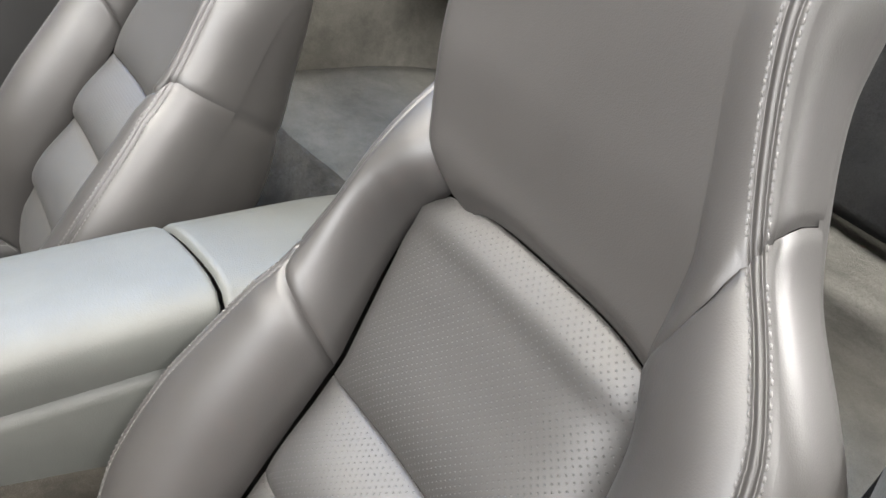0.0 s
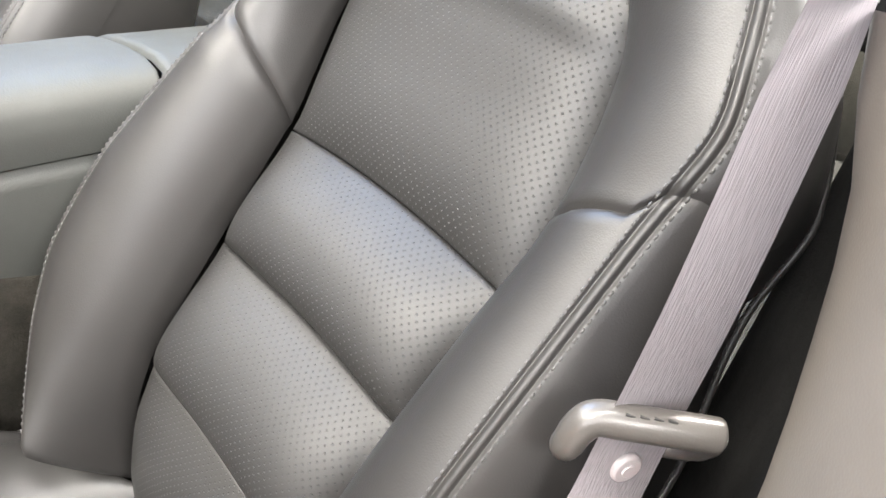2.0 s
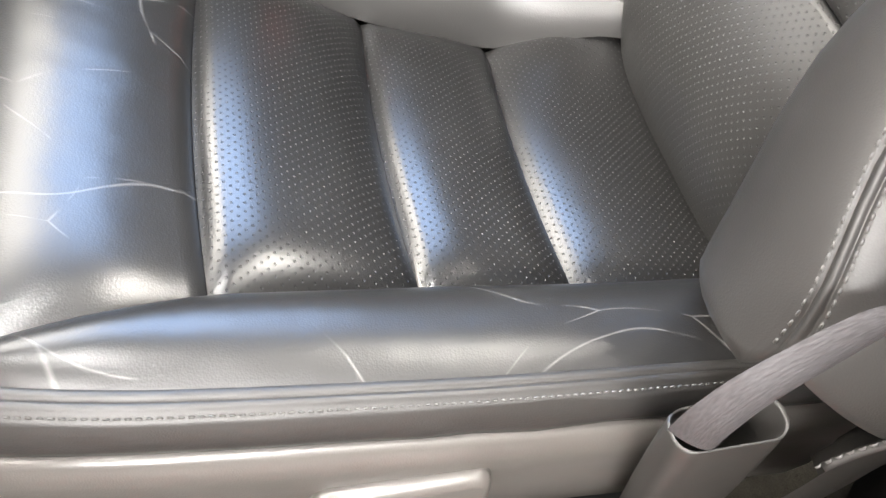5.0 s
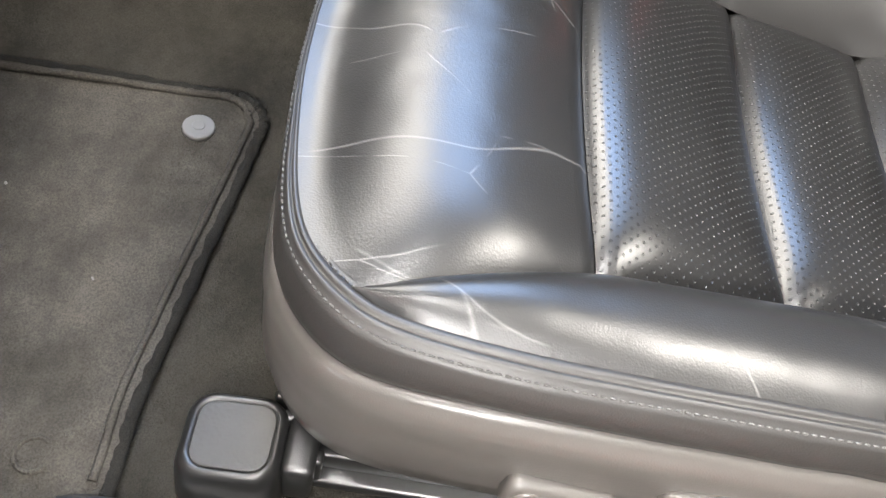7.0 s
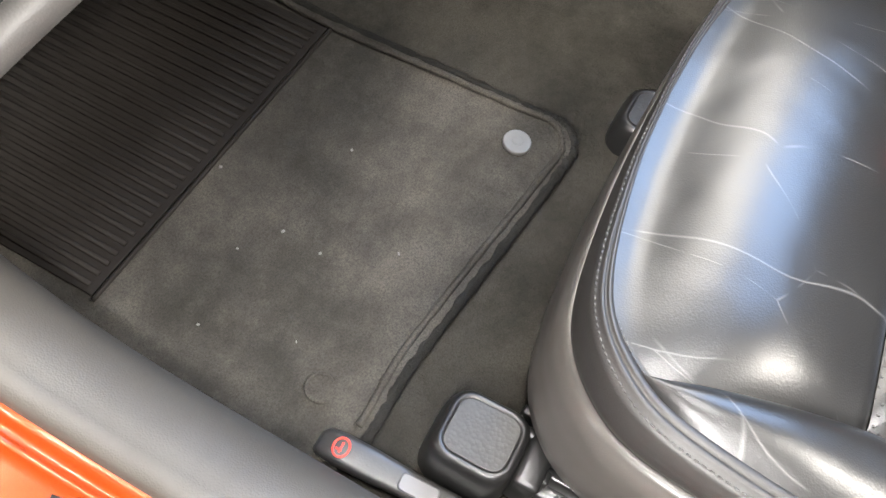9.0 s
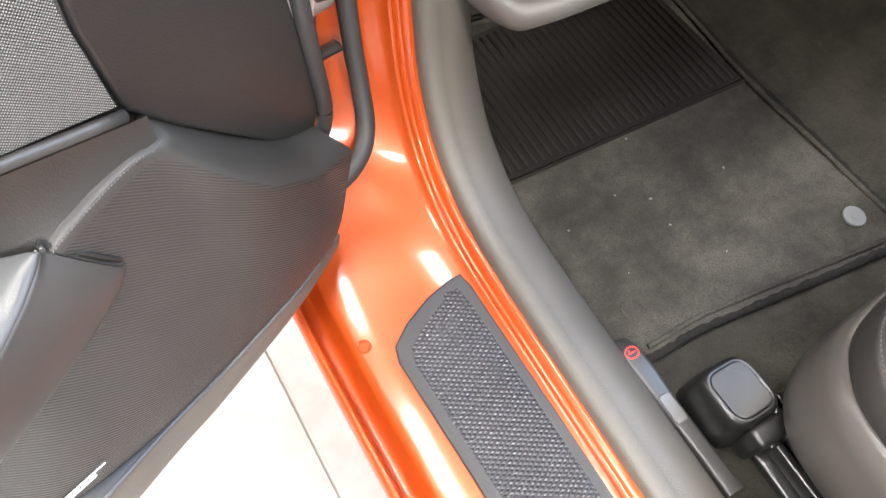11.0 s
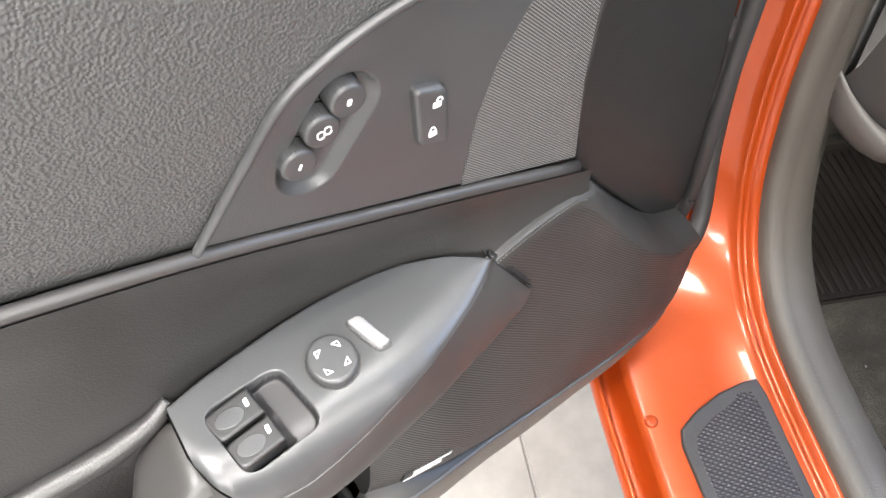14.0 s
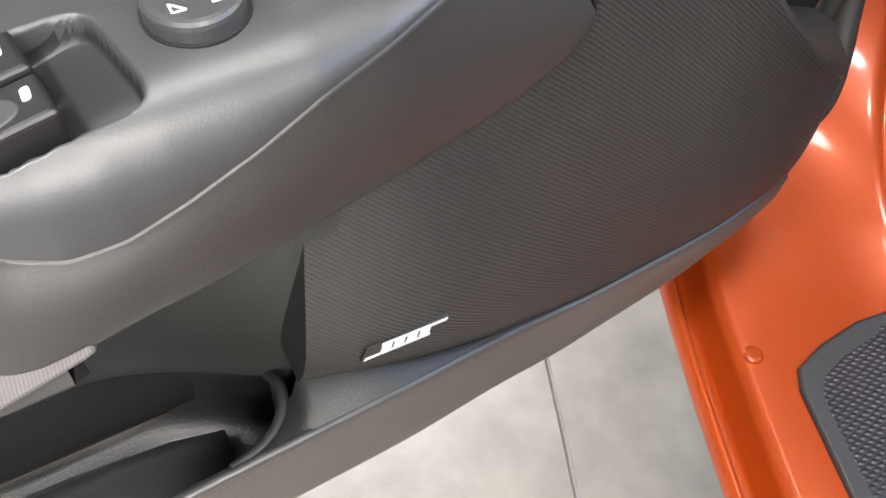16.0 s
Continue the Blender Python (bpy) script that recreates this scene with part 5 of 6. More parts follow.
for dz in (0.0085, -0.0085):
    bm = prism(arc_box(0.0042, 0.0034, 0.0006), dr(0.2755 - 0.1 * dz, 0.7757 + dz, 0.0028), DD, UP, DN, 0.0004, 0)
    tube([dr(0.2755 - 0.1 * dz + 0.0014 * math.cos(t) - (0.0012 if dz > 0 else 0), 0.7775 + dz + 0.0022 * math.sin(t), 0.0031) for t in np.linspace(0, math.pi, 9)], 0.0004, 5, bm)
    part("lock_mark", bm, WHITE, lk, "white padlock symbol", smooth=False)

# black sail panel next to the hinge and its pale rim
o = [(0.167, 0.670), (0.142, 0.634), (0.104, 0.588), (0.075, 0.553), (0.052, 0.533), (0.036, 0.532), (0.029, 0.552), (0.036, 0.60), (0.050, 0.662), (0.067, 0.749), (0.075, 0.83), (0.17, 0.86), (0.177, 0.793), (0.176, 0.73)]
plate_on_door("sail_panel", densify(o, 3), -0.02, 0.012, DARK, "flat matt black corner panel", 0.003, 3)
part("edge_seal", tube(smooth_line([dr(a, z, -0.006) for a, z in ((0.034, 0.512), (0.028, 0.535), (0.028, 0.56), (0.038, 0.62), (0.050, 0.70), (0.060, 0.78), (0.066, 0.86))], 8), 0.006, 8), RUBBER, door, "black rubber edge seal")

# ribbed lower panel with the speaker grille: a ledge under the corner panel, a soft crease, then the bulging face
G_A = [-0.01, 0.019, 0.067, 0.1135, 0.140, 0.1687, 0.200, 0.2374, 0.290, 0.335, 0.370]
gt_z = curve(G_A, [0.492, 0.5096, 0.540, 0.584, 0.618, 0.658, 0.6585, 0.655, 0.622, 0.580, 0.560], 0.006)
gt_n = curve(G_A, [0.004, 0.0132, 0.0270, 0.0310, 0.0235, 0.0090, 0.0125, 0.0180, 0.0230, 0.0270, 0.0280], 0.006)
B_A = [-0.03, 0.0708, 0.112, 0.200, 0.260, 0.2957, 0.3192, 0.345, 0.372, 1.2]
z_b = curve(B_A, [0.470, 0.4613, 0.456, 0.453, 0.466, 0.4790, 0.4860, 0.4890, 0.489, 0.489], 0.010)
n_b = curve(B_A, [0.012, 0.0391, 0.043, 0.046, 0.0500, 0.0515, 0.0500, 0.0430, 0.040, 0.040], 0.010)
z_l = curve([-0.03, 0.0708, 0.112, 0.200, 0.250, 0.3013, 0.334, 0.373, 0.42, 1.2], [0.468, 0.4600, 0.4545, 0.4515, 0.462, 0.4755, 0.4770, 0.4775, 0.475, 0.470], 0.012)
n_l = curve([-0.03, 0.0708, 0.112, 0.200, 0.250, 0.3013, 0.334, 0.373, 0.42, 1.2], [0.012, 0.0385, 0.0440, 0.0475, 0.0515, 0.0600, 0.0614, 0.0625, 0.0628, 0.062], 0.012)
bulge_n = curve([0.0, 0.06, 0.12, 0.20, 0.30, 0.35], [0.002, 0.003, 0.006, 0.010, 0.0125, 0.008], 0.02)


def low(a, t):
    """The lower panel from its crease (t = 0) to the bottom edge (t = 1)."""
    a = a + 0.052 * max(0.0, 1 - (a - 0.019) / 0.16) * t ** 1.2 - 0.022 * max(0.0, (a - 0.30) / 0.05) ** 2 * (1 - t) ** 1.3
    zu, zb, nu_, nb_ = gt_z(a), z_b(a), gt_n(a), n_b(a)
    return dr(a, zu + (zb - zu) * t, nu_ + (nb_ - nu_) * t + bulge_n(a) * math.sin(math.pi * t * t))


rim_a = curve([0.0, 0.3, 0.55, 0.8, 1.0], [0.0344, 0.0637, 0.0857, 0.1196, 0.1630], 0.03)
rim_z = curve([0.0, 0.3, 0.55, 0.8, 1.0], [0.5346, 0.5465, 0.5647, 0.6040, 0.6620], 0.03)
aa = list(np.linspace(0.019, 0.350, 80))
rows = [[] for _ in range(8)]
for a in aa:
    u = min(1.0, (a - 0.019) / 0.1497)
    c = low(a, 0.0)
    r_ = dr(rim_a(u), rim_z(u), 0.005) if u < 1 else c - DN * 0.004
    k_ = max(0.0, 1 - max(0.0, a - 0.135) / 0.05)
    back, near, far = r_ - DN * 0.022, r_.lerp(c, 0.60), low(a, 0.09)
    if u >= 1:
        back, near = c - DN * 0.012, c - DN * 0.0015
    rows[0].append(back)
    rows[1].append(r_)
    for i, t in enumerate(np.linspace(0, 1, 6)):
        m_ = c + (c - (near + far) * 0.5) * 0.25 * k_
        rows[2 + i].append(near * (1 - t) ** 2 + m_ * (2 * t * (1 - t)) + far * t * t)
part("grille_ledge", sheet(rows[:6]), LEDGE, door, "matt rounded ledge under the corner panel")
rows = rows[5:]
for t in np.linspace(0.13, 1, 30):
    rows.append([low(a, t) for a in aa])
rows.append([low(a, 1.0) - DN * 0.006 - UP * 0.001 for a in aa])
part("speaker_grille", sheet(rows), GRILLE, door, "black finely ribbed lower panel with a soft ledge")
line = [low(a, 0.0) + DN * 0.0005 + UP * 0.0008 for a in np.linspace(0.170, 0.240, 70)]
stitches(line, [(DN + UP).normalized()] * 70, "grille_stitching", door, 0.0022, 0.0015, 0.0005)
part("grille_end", sheet([[low(0.350, t) + DN * d for t in np.linspace(0.15, 1, 24)] for d in (0.0, -0.004, -0.03)]), DARK, door, "dark joint beside the grille")
# bottom ledge: a grained strip that widens to the rear, a hard edge and the painted flange
P_RIM = [(0.3585, 0.464, 0.020), (0.3568, 0.472, 0.030), (0.3572, 0.475, 0.038), (0.3620, 0.475, 0.0478), (0.3715, 0.475, 0.0553), (0.385, 0.475, 0.0590), (0.407, 0.474, 0.0605), (0.60, 0.471, 0.0600), (1.12, 0.469, 0.0590)]
lip_n = curve([0.3, 0.345, 0.357, 0.362, 0.3715, 0.385, 0.407, 0.6, 1.12], [0.047, 0.041, 0.040, 0.0478, 0.0553, 0.0590, 0.0605, 0.060, 0.059], 0.0015)
al = list(np.linspace(0.060, 0.45, 90)) + list(np.linspace(0.46, 1.16, 16))
lb = []
for t in np.linspace(0, 1, 7):
    row = []
    for a in al:
        z0, n0 = (z_b(a) - 0.0015, n_b(a) - 0.004) if a < 0.350 else (0.4755, lip_n(a))
        row.append(dr(a, z0 + (z_l(a) - z0) * t + 0.0010 * math.sin(math.pi * t), n0 + (n_l(a) - n0) * t))
    lb.append(row)
part("bottom_ledge", sheet(lb), LEATHER_DOOR, door, "grained black bottom ledge")
part("ledge_ridge", tube([dr(a, z_l(a) - 0.0012, n_l(a) - 0.0012) for a in al], 0.0024, 8), PODP, door, "worn rounded ridge")
drop_z = curve([-0.03, 0.05, 0.11, 0.20, 0.30, 1.2], [-0.030, -0.034, -0.056, -0.060, -0.076, -0.080], 0.02)
drop_n = curve([-0.03, 0.05, 0.11, 0.20, 0.30, 1.2], [-0.012, -0.012, -0.010, -0.004, -0.006, -0.006], 0.02)
sec = [(0.0, 0.0), (0.03, 0.10), (0.0, 0.45), (0.6, 0.80), (1.3, 0.97), (4.0, 1.05)]
part("bottom_edge", sheet([[dr(a, z_l(a) + drop_z(a) * f, n_l(a) + drop_n(a) * k + (0.001 if f == 0.10 else 0)) for a in al] for k, f in sec]), VINYL, door, "smooth dark bottom edge")
part("bottom_flange", sheet([[dr(a, z_l(a) + drop_z(a) + dz, n_l(a) + drop_n(a) + n) for a in np.linspace(0.05, 1.16, 40)] for n, dz in ((-0.004, 0.004), (-0.012, -0.006), (-0.05, -0.012), (-0.09, 0.0))]), PAINT, door, "orange painted lower flange")
# maker's badge: a plain silver parallelogram
b_l, b_r = low(0.3235, 0.785), low(0.2905, 0.765)
bc = (b_l + b_r) * 0.5
ba = (b_r - b_l).normalized()
bn = (low(0.308, 0.86) - low(0.308, 0.70)).cross(ba).normalized()
if bn.dot(DN) < 0:
    bn = -bn
bu_ = bn.cross(ba).normalized()
if bu_.z < 0:
    bu_ = -bu_
bc = bc + bn * 0.0006
bdg = part("badge", prism([(-0.0195, -0.0037), (0.0160, -0.0037), (0.0195, 0.0037), (-0.0160, 0.0037)], bc - bn * 0.002, ba, bu_, bn, 0.0030, 0.0004), DARK, door, "black badge plate", smooth=False)
bm = prism([(-0.0185, -0.0034), (0.010, -0.0034), (0.0106, -0.0021), (-0.0175, -0.0021)], bc + bn * 0.0008, ba, bu_, bn, 0.0006, 0)
prism([(-0.0100, 0.0021), (0.0178, 0.0021), (0.0188, 0.0034), (-0.0096, 0.0034)], bc + bn * 0.0008, ba, bu_, bn, 0.0006, 0, bm=bm)
for k in range(4):
    prism([(-0.0110 + k * 0.0055, -0.0017), (-0.0066 + k * 0.0055, -0.0017), (-0.0054 + k * 0.0055, 0.0017), (-0.0098 + k * 0.0055, 0.0017)], bc + bn * 0.0008, ba, bu_, bn, 0.0006, 0, bm=bm)
part("badge_mark", bm, material("badge_silver", (0.62, 0.62, 0.62), 0.45), bdg, "plain silver mark", smooth=False)

# map pocket behind the grille: a curved back panel, a deep bin and a rolled lip
bk_n = curve([0.30, 0.335, 0.3585, 0.386, 0.42, 0.47, 1.12], [0.034, 0.030, 0.020, 0.002, -0.014, -0.018, -0.018], 0.010)
pa = list(np.linspace(0.322, 0.48, 30)) + list(np.linspace(0.50, 1.12, 10))
part("pocket_back", sheet([[dr(a, z, bk_n(a) + dn) for a in pa] for z, dn in ((0.612, 0.004), (0.56, 0.003), (0.50, 0.0), (0.470, 0.0), (0.4645, 0.0015), (0.4615, 0.0), (0.4610, -0.004))]), MAT_BLACK, door, "black curved panel above the pocket")
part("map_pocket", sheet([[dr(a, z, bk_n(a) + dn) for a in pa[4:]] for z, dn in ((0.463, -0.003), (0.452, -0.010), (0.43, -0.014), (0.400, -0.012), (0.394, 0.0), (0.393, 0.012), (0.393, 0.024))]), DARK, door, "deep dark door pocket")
rim = smooth_line([dr(*p) for p in P_RIM], 8)
part("pocket_rim", tube(rim, 0.0026, 8), MAT_BLACK, door, "rounded pocket lip")
inn = [p - DN * (0.004 + 0.006 * min(1.0, max(0.0, (a - 0.357) / 0.02))) + DD * (0.005 if a < 0.375 else 0.0) for p, a in ((q, (q - DO).dot(DD)) for q in rim)]
part("pocket_front", sheet([[p.lerp(q, t) + UP * (-0.080 * t ** 0.9) for p, q in zip(rim, inn)] for t in np.linspace(0, 1, 8)]), MAT_BLACK, door, "dark inner wall of the pocket")
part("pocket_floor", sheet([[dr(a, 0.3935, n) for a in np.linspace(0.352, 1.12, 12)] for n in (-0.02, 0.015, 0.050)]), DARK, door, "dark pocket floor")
part("pocket_step", slab([[dr(a, 0.414 + 0.016 * math.sin(min(1.0, (a - 0.385) / 0.05) * math.pi / 2) - 0.3 * max(0.0, 0.034 - n) * (0.2 if n > 0.02 else 1.0), n) for a in np.linspace(0.386, 1.10, 30)] for n in np.linspace(0.006, 0.054, 8)], UP * -0.02), MAT_BLACK, door, "raised floor inside the pocket")
# recess behind the grab handle with a soft lip over it
part("recess_lip", tube(smooth_line([dr(a, z, n) for a, z, n in ((0.426, 0.656, 0.000), (0.445, 0.650, 0.006), (0.50, 0.646, 0.008), (0.70, 0.65, 0.008), (1.14, 0.67, 0.006))], 8), [0.004 + 0.003 * min(1.0, k / 12) for k in range(33)], 10), MIDP, door, "soft worn lip over the pull recess")
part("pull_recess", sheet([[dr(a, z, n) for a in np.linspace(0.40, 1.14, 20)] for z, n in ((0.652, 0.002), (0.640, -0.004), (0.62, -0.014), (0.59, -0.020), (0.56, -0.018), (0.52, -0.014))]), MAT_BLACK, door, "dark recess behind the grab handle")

# switch pod: a flat leaf-shaped bezel with a rolled outer edge
POD_Z = 0.6615
inner_n = curve([0.2442, 0.2473, 0.2554, 0.2629, 0.2744, 0.2887, 0.3052, 0.3226, 0.3403, 0.3583, 0.3756, 0.3929, 0.4097, 0.4285], [0.0178, 0.0140, 0.0085, 0.0035, -0.0015, -0.0060, -0.0085, -0.0092, -0.0090, -0.0075, -0.0050, -0.0022, 0.0008, 0.0060], 0.0012)
E_A = [0.2442, 0.248, 0.2520, 0.265, 0.285, 0.306, 0.328, 0.348, 0.368, 0.384, 0.398, 0.4104, 0.4187, 0.4242, 0.4277, 0.4285]
outer_n = curve(E_A, [0.0180, 0.0212, 0.0240, 0.0322, 0.0425, 0.0518, 0.0583, 0.0625, 0.0655, 0.0668, 0.0662, 0.0630, 0.0600, 0.0530, 0.0410, 0.0360], 0.0012)
outer_z = curve(E_A, [0.6590, 0.6582, 0.6575, 0.6565, 0.6555, 0.6535, 0.6500, 0.6435, 0.6380, 0.6340, 0.6335, 0.6380, 0.6465, 0.6530, 0.6575, 0.6580], 0.0015)


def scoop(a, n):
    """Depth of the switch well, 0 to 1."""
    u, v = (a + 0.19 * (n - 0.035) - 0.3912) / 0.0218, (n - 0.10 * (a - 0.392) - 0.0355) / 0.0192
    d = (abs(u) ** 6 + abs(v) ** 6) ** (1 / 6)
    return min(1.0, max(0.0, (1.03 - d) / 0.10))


def podp(a, n, dz=0.0):
    return dr(a, POD_Z + dz, n)


rows = []
for a in list(np.linspace(0.2442, 0.262, 26)) + list(np.linspace(0.264, 0.410, 200)) + list(np.linspace(0.4105, 0.4283, 50)):
    n0, n1, z1 = inner_n(a), outer_n(a), outer_z(a) - POD_Z
    w = max(n1 - n0, 1e-5)
    r1 = min(0.024, w * 0.62)
    row = []
    for q in np.concatenate([np.linspace(0, 0.55, 70), np.linspace(0.56, 0.94, 40), np.linspace(0.95, 1, 14)]):
        n = n0 + w * q
        e = max(0.0, (n - (n1 - r1)) / r1)
        dz = z1 * (1 - max(0.0, 1 - e ** 2.1) ** 0.55)
        if n - n0 < 0.0025:
            dz -= 0.0025 * (1 - math.sqrt(max(0, 1 - (1 - (n - n0) / 0.0025) ** 2)))
        k = scoop(a, n)
        slope = min(1.0, max(0.0, (a + 0.19 * (n - 0.035) - 0.369) / 0.024))
        dz -= (0.0060 + 0.0060 * slope) * k * k * (3 - 2 * k)
        row.append(podp(a, n, dz))
    rows.append(row)
bezel = part("switch_bezel", sheet(rows), PODP, door, "satin dark grey switch bezel")
# well faces get a darker colour in place of the shade in them
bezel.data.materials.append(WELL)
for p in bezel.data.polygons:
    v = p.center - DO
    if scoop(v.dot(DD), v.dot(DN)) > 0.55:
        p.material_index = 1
# soft side below the bezel, running into the handle
tl = [dr(a, outer_z(a), outer_n(a)) for a in np.linspace(0.2442, 0.4265, 90)]
LOW = [(0.2132, 0.6110, 0.0300), (0.222, 0.6025, 0.0315), (0.2436, 0.5965, 0.0368), (0.272, 0.5965, 0.0448), (0.3035, 0.6005, 0.0548), (0.330, 0.6025, 0.0612), (0.351, 0.6045, 0.0668), (0.370, 0.6050, 0.0703), (0.388, 0.6050, 0.0722), (0.402, 0.6045, 0.0742), (0.418, 0.6030, 0.0760), (0.432, 0.6015, 0.0770)]
ll_ = smooth_line([dr(a, z, n) for a, z, n in LOW], 30)
bl2 = [ll_[min(len(ll_) - 1, round(k * (len(ll_) - 1) / 89))] for k in range(90)]
rows = [[p - DN * 0.004 + UP * 0.0005 for p in tl], [p + DN * 0.0004 - UP * 0.0004 for p in tl]]
for t in np.linspace(0.04, 1, 16):
    row = []
    for k, (p, r) in enumerate(zip(tl, bl2)):
        soft = min(1.0, k / 8)
        end_in = 0.0035 * max(0.0, (k - 78) / 11) ** 2
        out = 0.0030 * math.sin(math.pi * t) - 0.004 * t ** 14 - 0.003 * (1 - soft) ** 2 - end_in
        row.append(p.lerp(r, t) + DN * out + UP * (0.0012 * math.sin(math.pi * t) + 0.002 * t ** 14))
    rows.append(row)
rows.append([p - DN * 0.010 + UP * 0.001 for p in bl2])
rows.append([p - DN * 0.050 + UP * 0.006 for p in bl2])
part("pod_body", sheet(rows), HANDLE, door, "soft brownish black pod side")
ends = [r[0] for r in rows[1:-2]]
part("pod_end", sheet([[p - DN * d - DD * 0.0006 for p in ends] for d in (0.0, 0.006, 0.03)]), HANDLE, door, "closed end of the pod")
part("pod_gap", tube([tl[0] + UP * 0.0012 - DD * 0.0015] + [p - DD * 0.0024 - DN * 0.0042 for p in ends], 0.0016, 6), DARK, door, "dark gap at the end of the pod")
part("bezel_gap", tube([p + DN * 0.0002 for p in tl[86:]] + [dr(0.4288, 0.6580, n) for n in np.linspace(0.034, 0.008, 8)], 0.0008, 6), JOINT, door, "dark joint round the bezel")
# grab handle running on from the pod
h_n = curve([0.40, 0.428, 0.440, 0.452, 0.458, 0.4626, 0.4735, 0.487, 0.50, 0.60, 0.86], [0.006, 0.0050, 0.0035, 0.0060, 0.0150, 0.0270, 0.0380, 0.0450, 0.0475, 0.048, 0.0], 0.003)
h_z = curve([0.40, 0.414, 0.428, 0.440, 0.452, 0.4626, 0.4735, 0.487, 0.50, 0.60, 0.86], [0.625, 0.641, 0.6575, 0.6480, 0.6400, 0.6345, 0.6315, 0.6275, 0.622, 0.605, 0.600], 0.005)
h_o = lambda z, a: 0.0706 - 0.588 * (z - 0.6138) - 0.10 * max(0.0, a - 0.50)
hs = []
for a in list(np.linspace(0.410, 0.52, 44)) + list(np.linspace(0.54, 0.86, 12)):
    n0, zt, zl = h_n(a), h_z(a), 0.6015 - 0.05 * max(0.0, a - 0.5)
    ze = zt - 0.005
    pts = [(n0 + 0.006, zl - 0.010), (n0 + 0.0005, zl + 0.30 * (zt - zl)), (n0 - 0.0005, zt - 0.016), (n0 + 0.0035, zt - 0.0045), (n0 + 0.011, zt - 0.0003), (0.5 * (n0 + 0.011 + h_o(ze, a) - 0.006), zt + 0.0005), (h_o(ze, a) - 0.006, zt - 0.001), (h_o(ze, a) - 0.0002, ze - 0.001)]
    pts += [(h_o(z, a), z) for z in np.linspace(ze - 0.004, zl + 0.002, 5)] + [(h_o(zl, a) - 0.003, zl - 0.002), (0.5 * (n0 + h_o(zl, a)), zl - 0.012)]
    hs.append([dr(a, p.y, p.x) for p in smooth_line([(n, z, 0) for n, z in pts], 3, True)])
part("grab_handle", sheet(hs, loop=True), HANDLE, door, "smooth dark grey grab handle")
# silver lamp panel on the handle's outer face
LN = (DN * 0.862 + UP * 0.507).normalized()
LE = DD.copy()
LZ = LN.cross(LE).normalized()
if LZ.z < 0:
    LZ = -LZ
lc = dr(0.4401, 0.6138, 0.0716)
lo_ = [(0.4017, 0.6083), (0.4026, 0.6112), (0.4060, 0.6153), (0.4112, 0.6205), (0.4190, 0.6258), (0.4300, 0.6305), (0.4420, 0.6322), (0.4540, 0.6300), (0.4650, 0.6250), (0.4725, 0.6190), (0.4762, 0.6125), (0.4745, 0.6045), (0.4680, 0.6000), (0.4540, 0.5998), (0.4300, 0.6030), (0.4127, 0.6056), (0.4045, 0.6070)]
lo2 = [((a - 0.4401), (z - 0.6138) / LZ.z) for a, z in lo_]
lens = part("lamp_panel", prism(round_outline(lo2, 4), lc - LN * 0.006, LE, LZ, LN, 0.0066, 0.0012), LENS, door, "ribbed silver courtesy lamp panel", smooth=False)
part("lamp_ring", prism(disc(0.0098, 28), lc + LN * 0.0005, LE, LZ, LN, 0.0042, 0.0012), HANDLE, lens, "dark lamp ring", smooth=False)
bm = bmesh.new()
dome = [[lc + LN * (0.0047 + 0.0022 * math.cos(f * math.pi / 2)) + (LE * math.cos(t) + LZ * math.sin(t)) * (0.0080 * math.sin(f * math.pi / 2)) for t in np.linspace(0, 2 * math.pi, 24, endpoint=False)] for f in np.linspace(0.04, 1, 8)]
sheet(dome, bm, loop=True)
part("lamp_bulb", bm, GLASS, lens, "small clear lamp lens")
bm = bmesh.new()
for k in range(4):
    t = math.pi / 4 + k * math.pi / 2
    e1, e2 = LE * math.cos(t) + LZ * math.sin(t), LE * -math.sin(t) + LZ * math.cos(t)
    prism([(0.0008, -0.0009), (0.0046, -0.0017), (0.0056, 0.0), (0.0046, 0.0017), (0.0008, 0.0009)], lc + LN * 0.0052, e1, e2, LN, 0.0012, 0.0003, bm=bm)
part("lamp_facets", bm, SELECT, lens, "four bright petals behind the lens", smooth=False)

# controls on the pod


def on_pod(o, dz, depth, bevel=0.0, seg=2, bm=None):
    bm = bm or bmesh.new()
    b2 = prism(o, (0, 0, 0), (1, 0, 0), (0, 1, 0), (0, 0, 1), depth, bevel, seg)
    vm = {}
    for v in b2.verts:
        vm[v] = bm.verts.new(podp(v.co.x, v.co.y, dz + v.co.z))
    for f in b2.faces:
        bm.faces.new([vm[v] for v in f.verts])
    b2.free()
    return bm


def on_bezel(o, dz, depth, bevel=0.0, seg=2, tilt=0.0, pivot=0.0):
    """A flat-bottomed piece on the bezel whose top rises by tilt along the door's length."""
    bm = on_pod(o, 0.0, depth, bevel, seg)
    for v in bm.verts:
        a = (v.co - DO).dot(DD)
        v.co += UP * (dz + tilt * (pivot - a))
    return bm


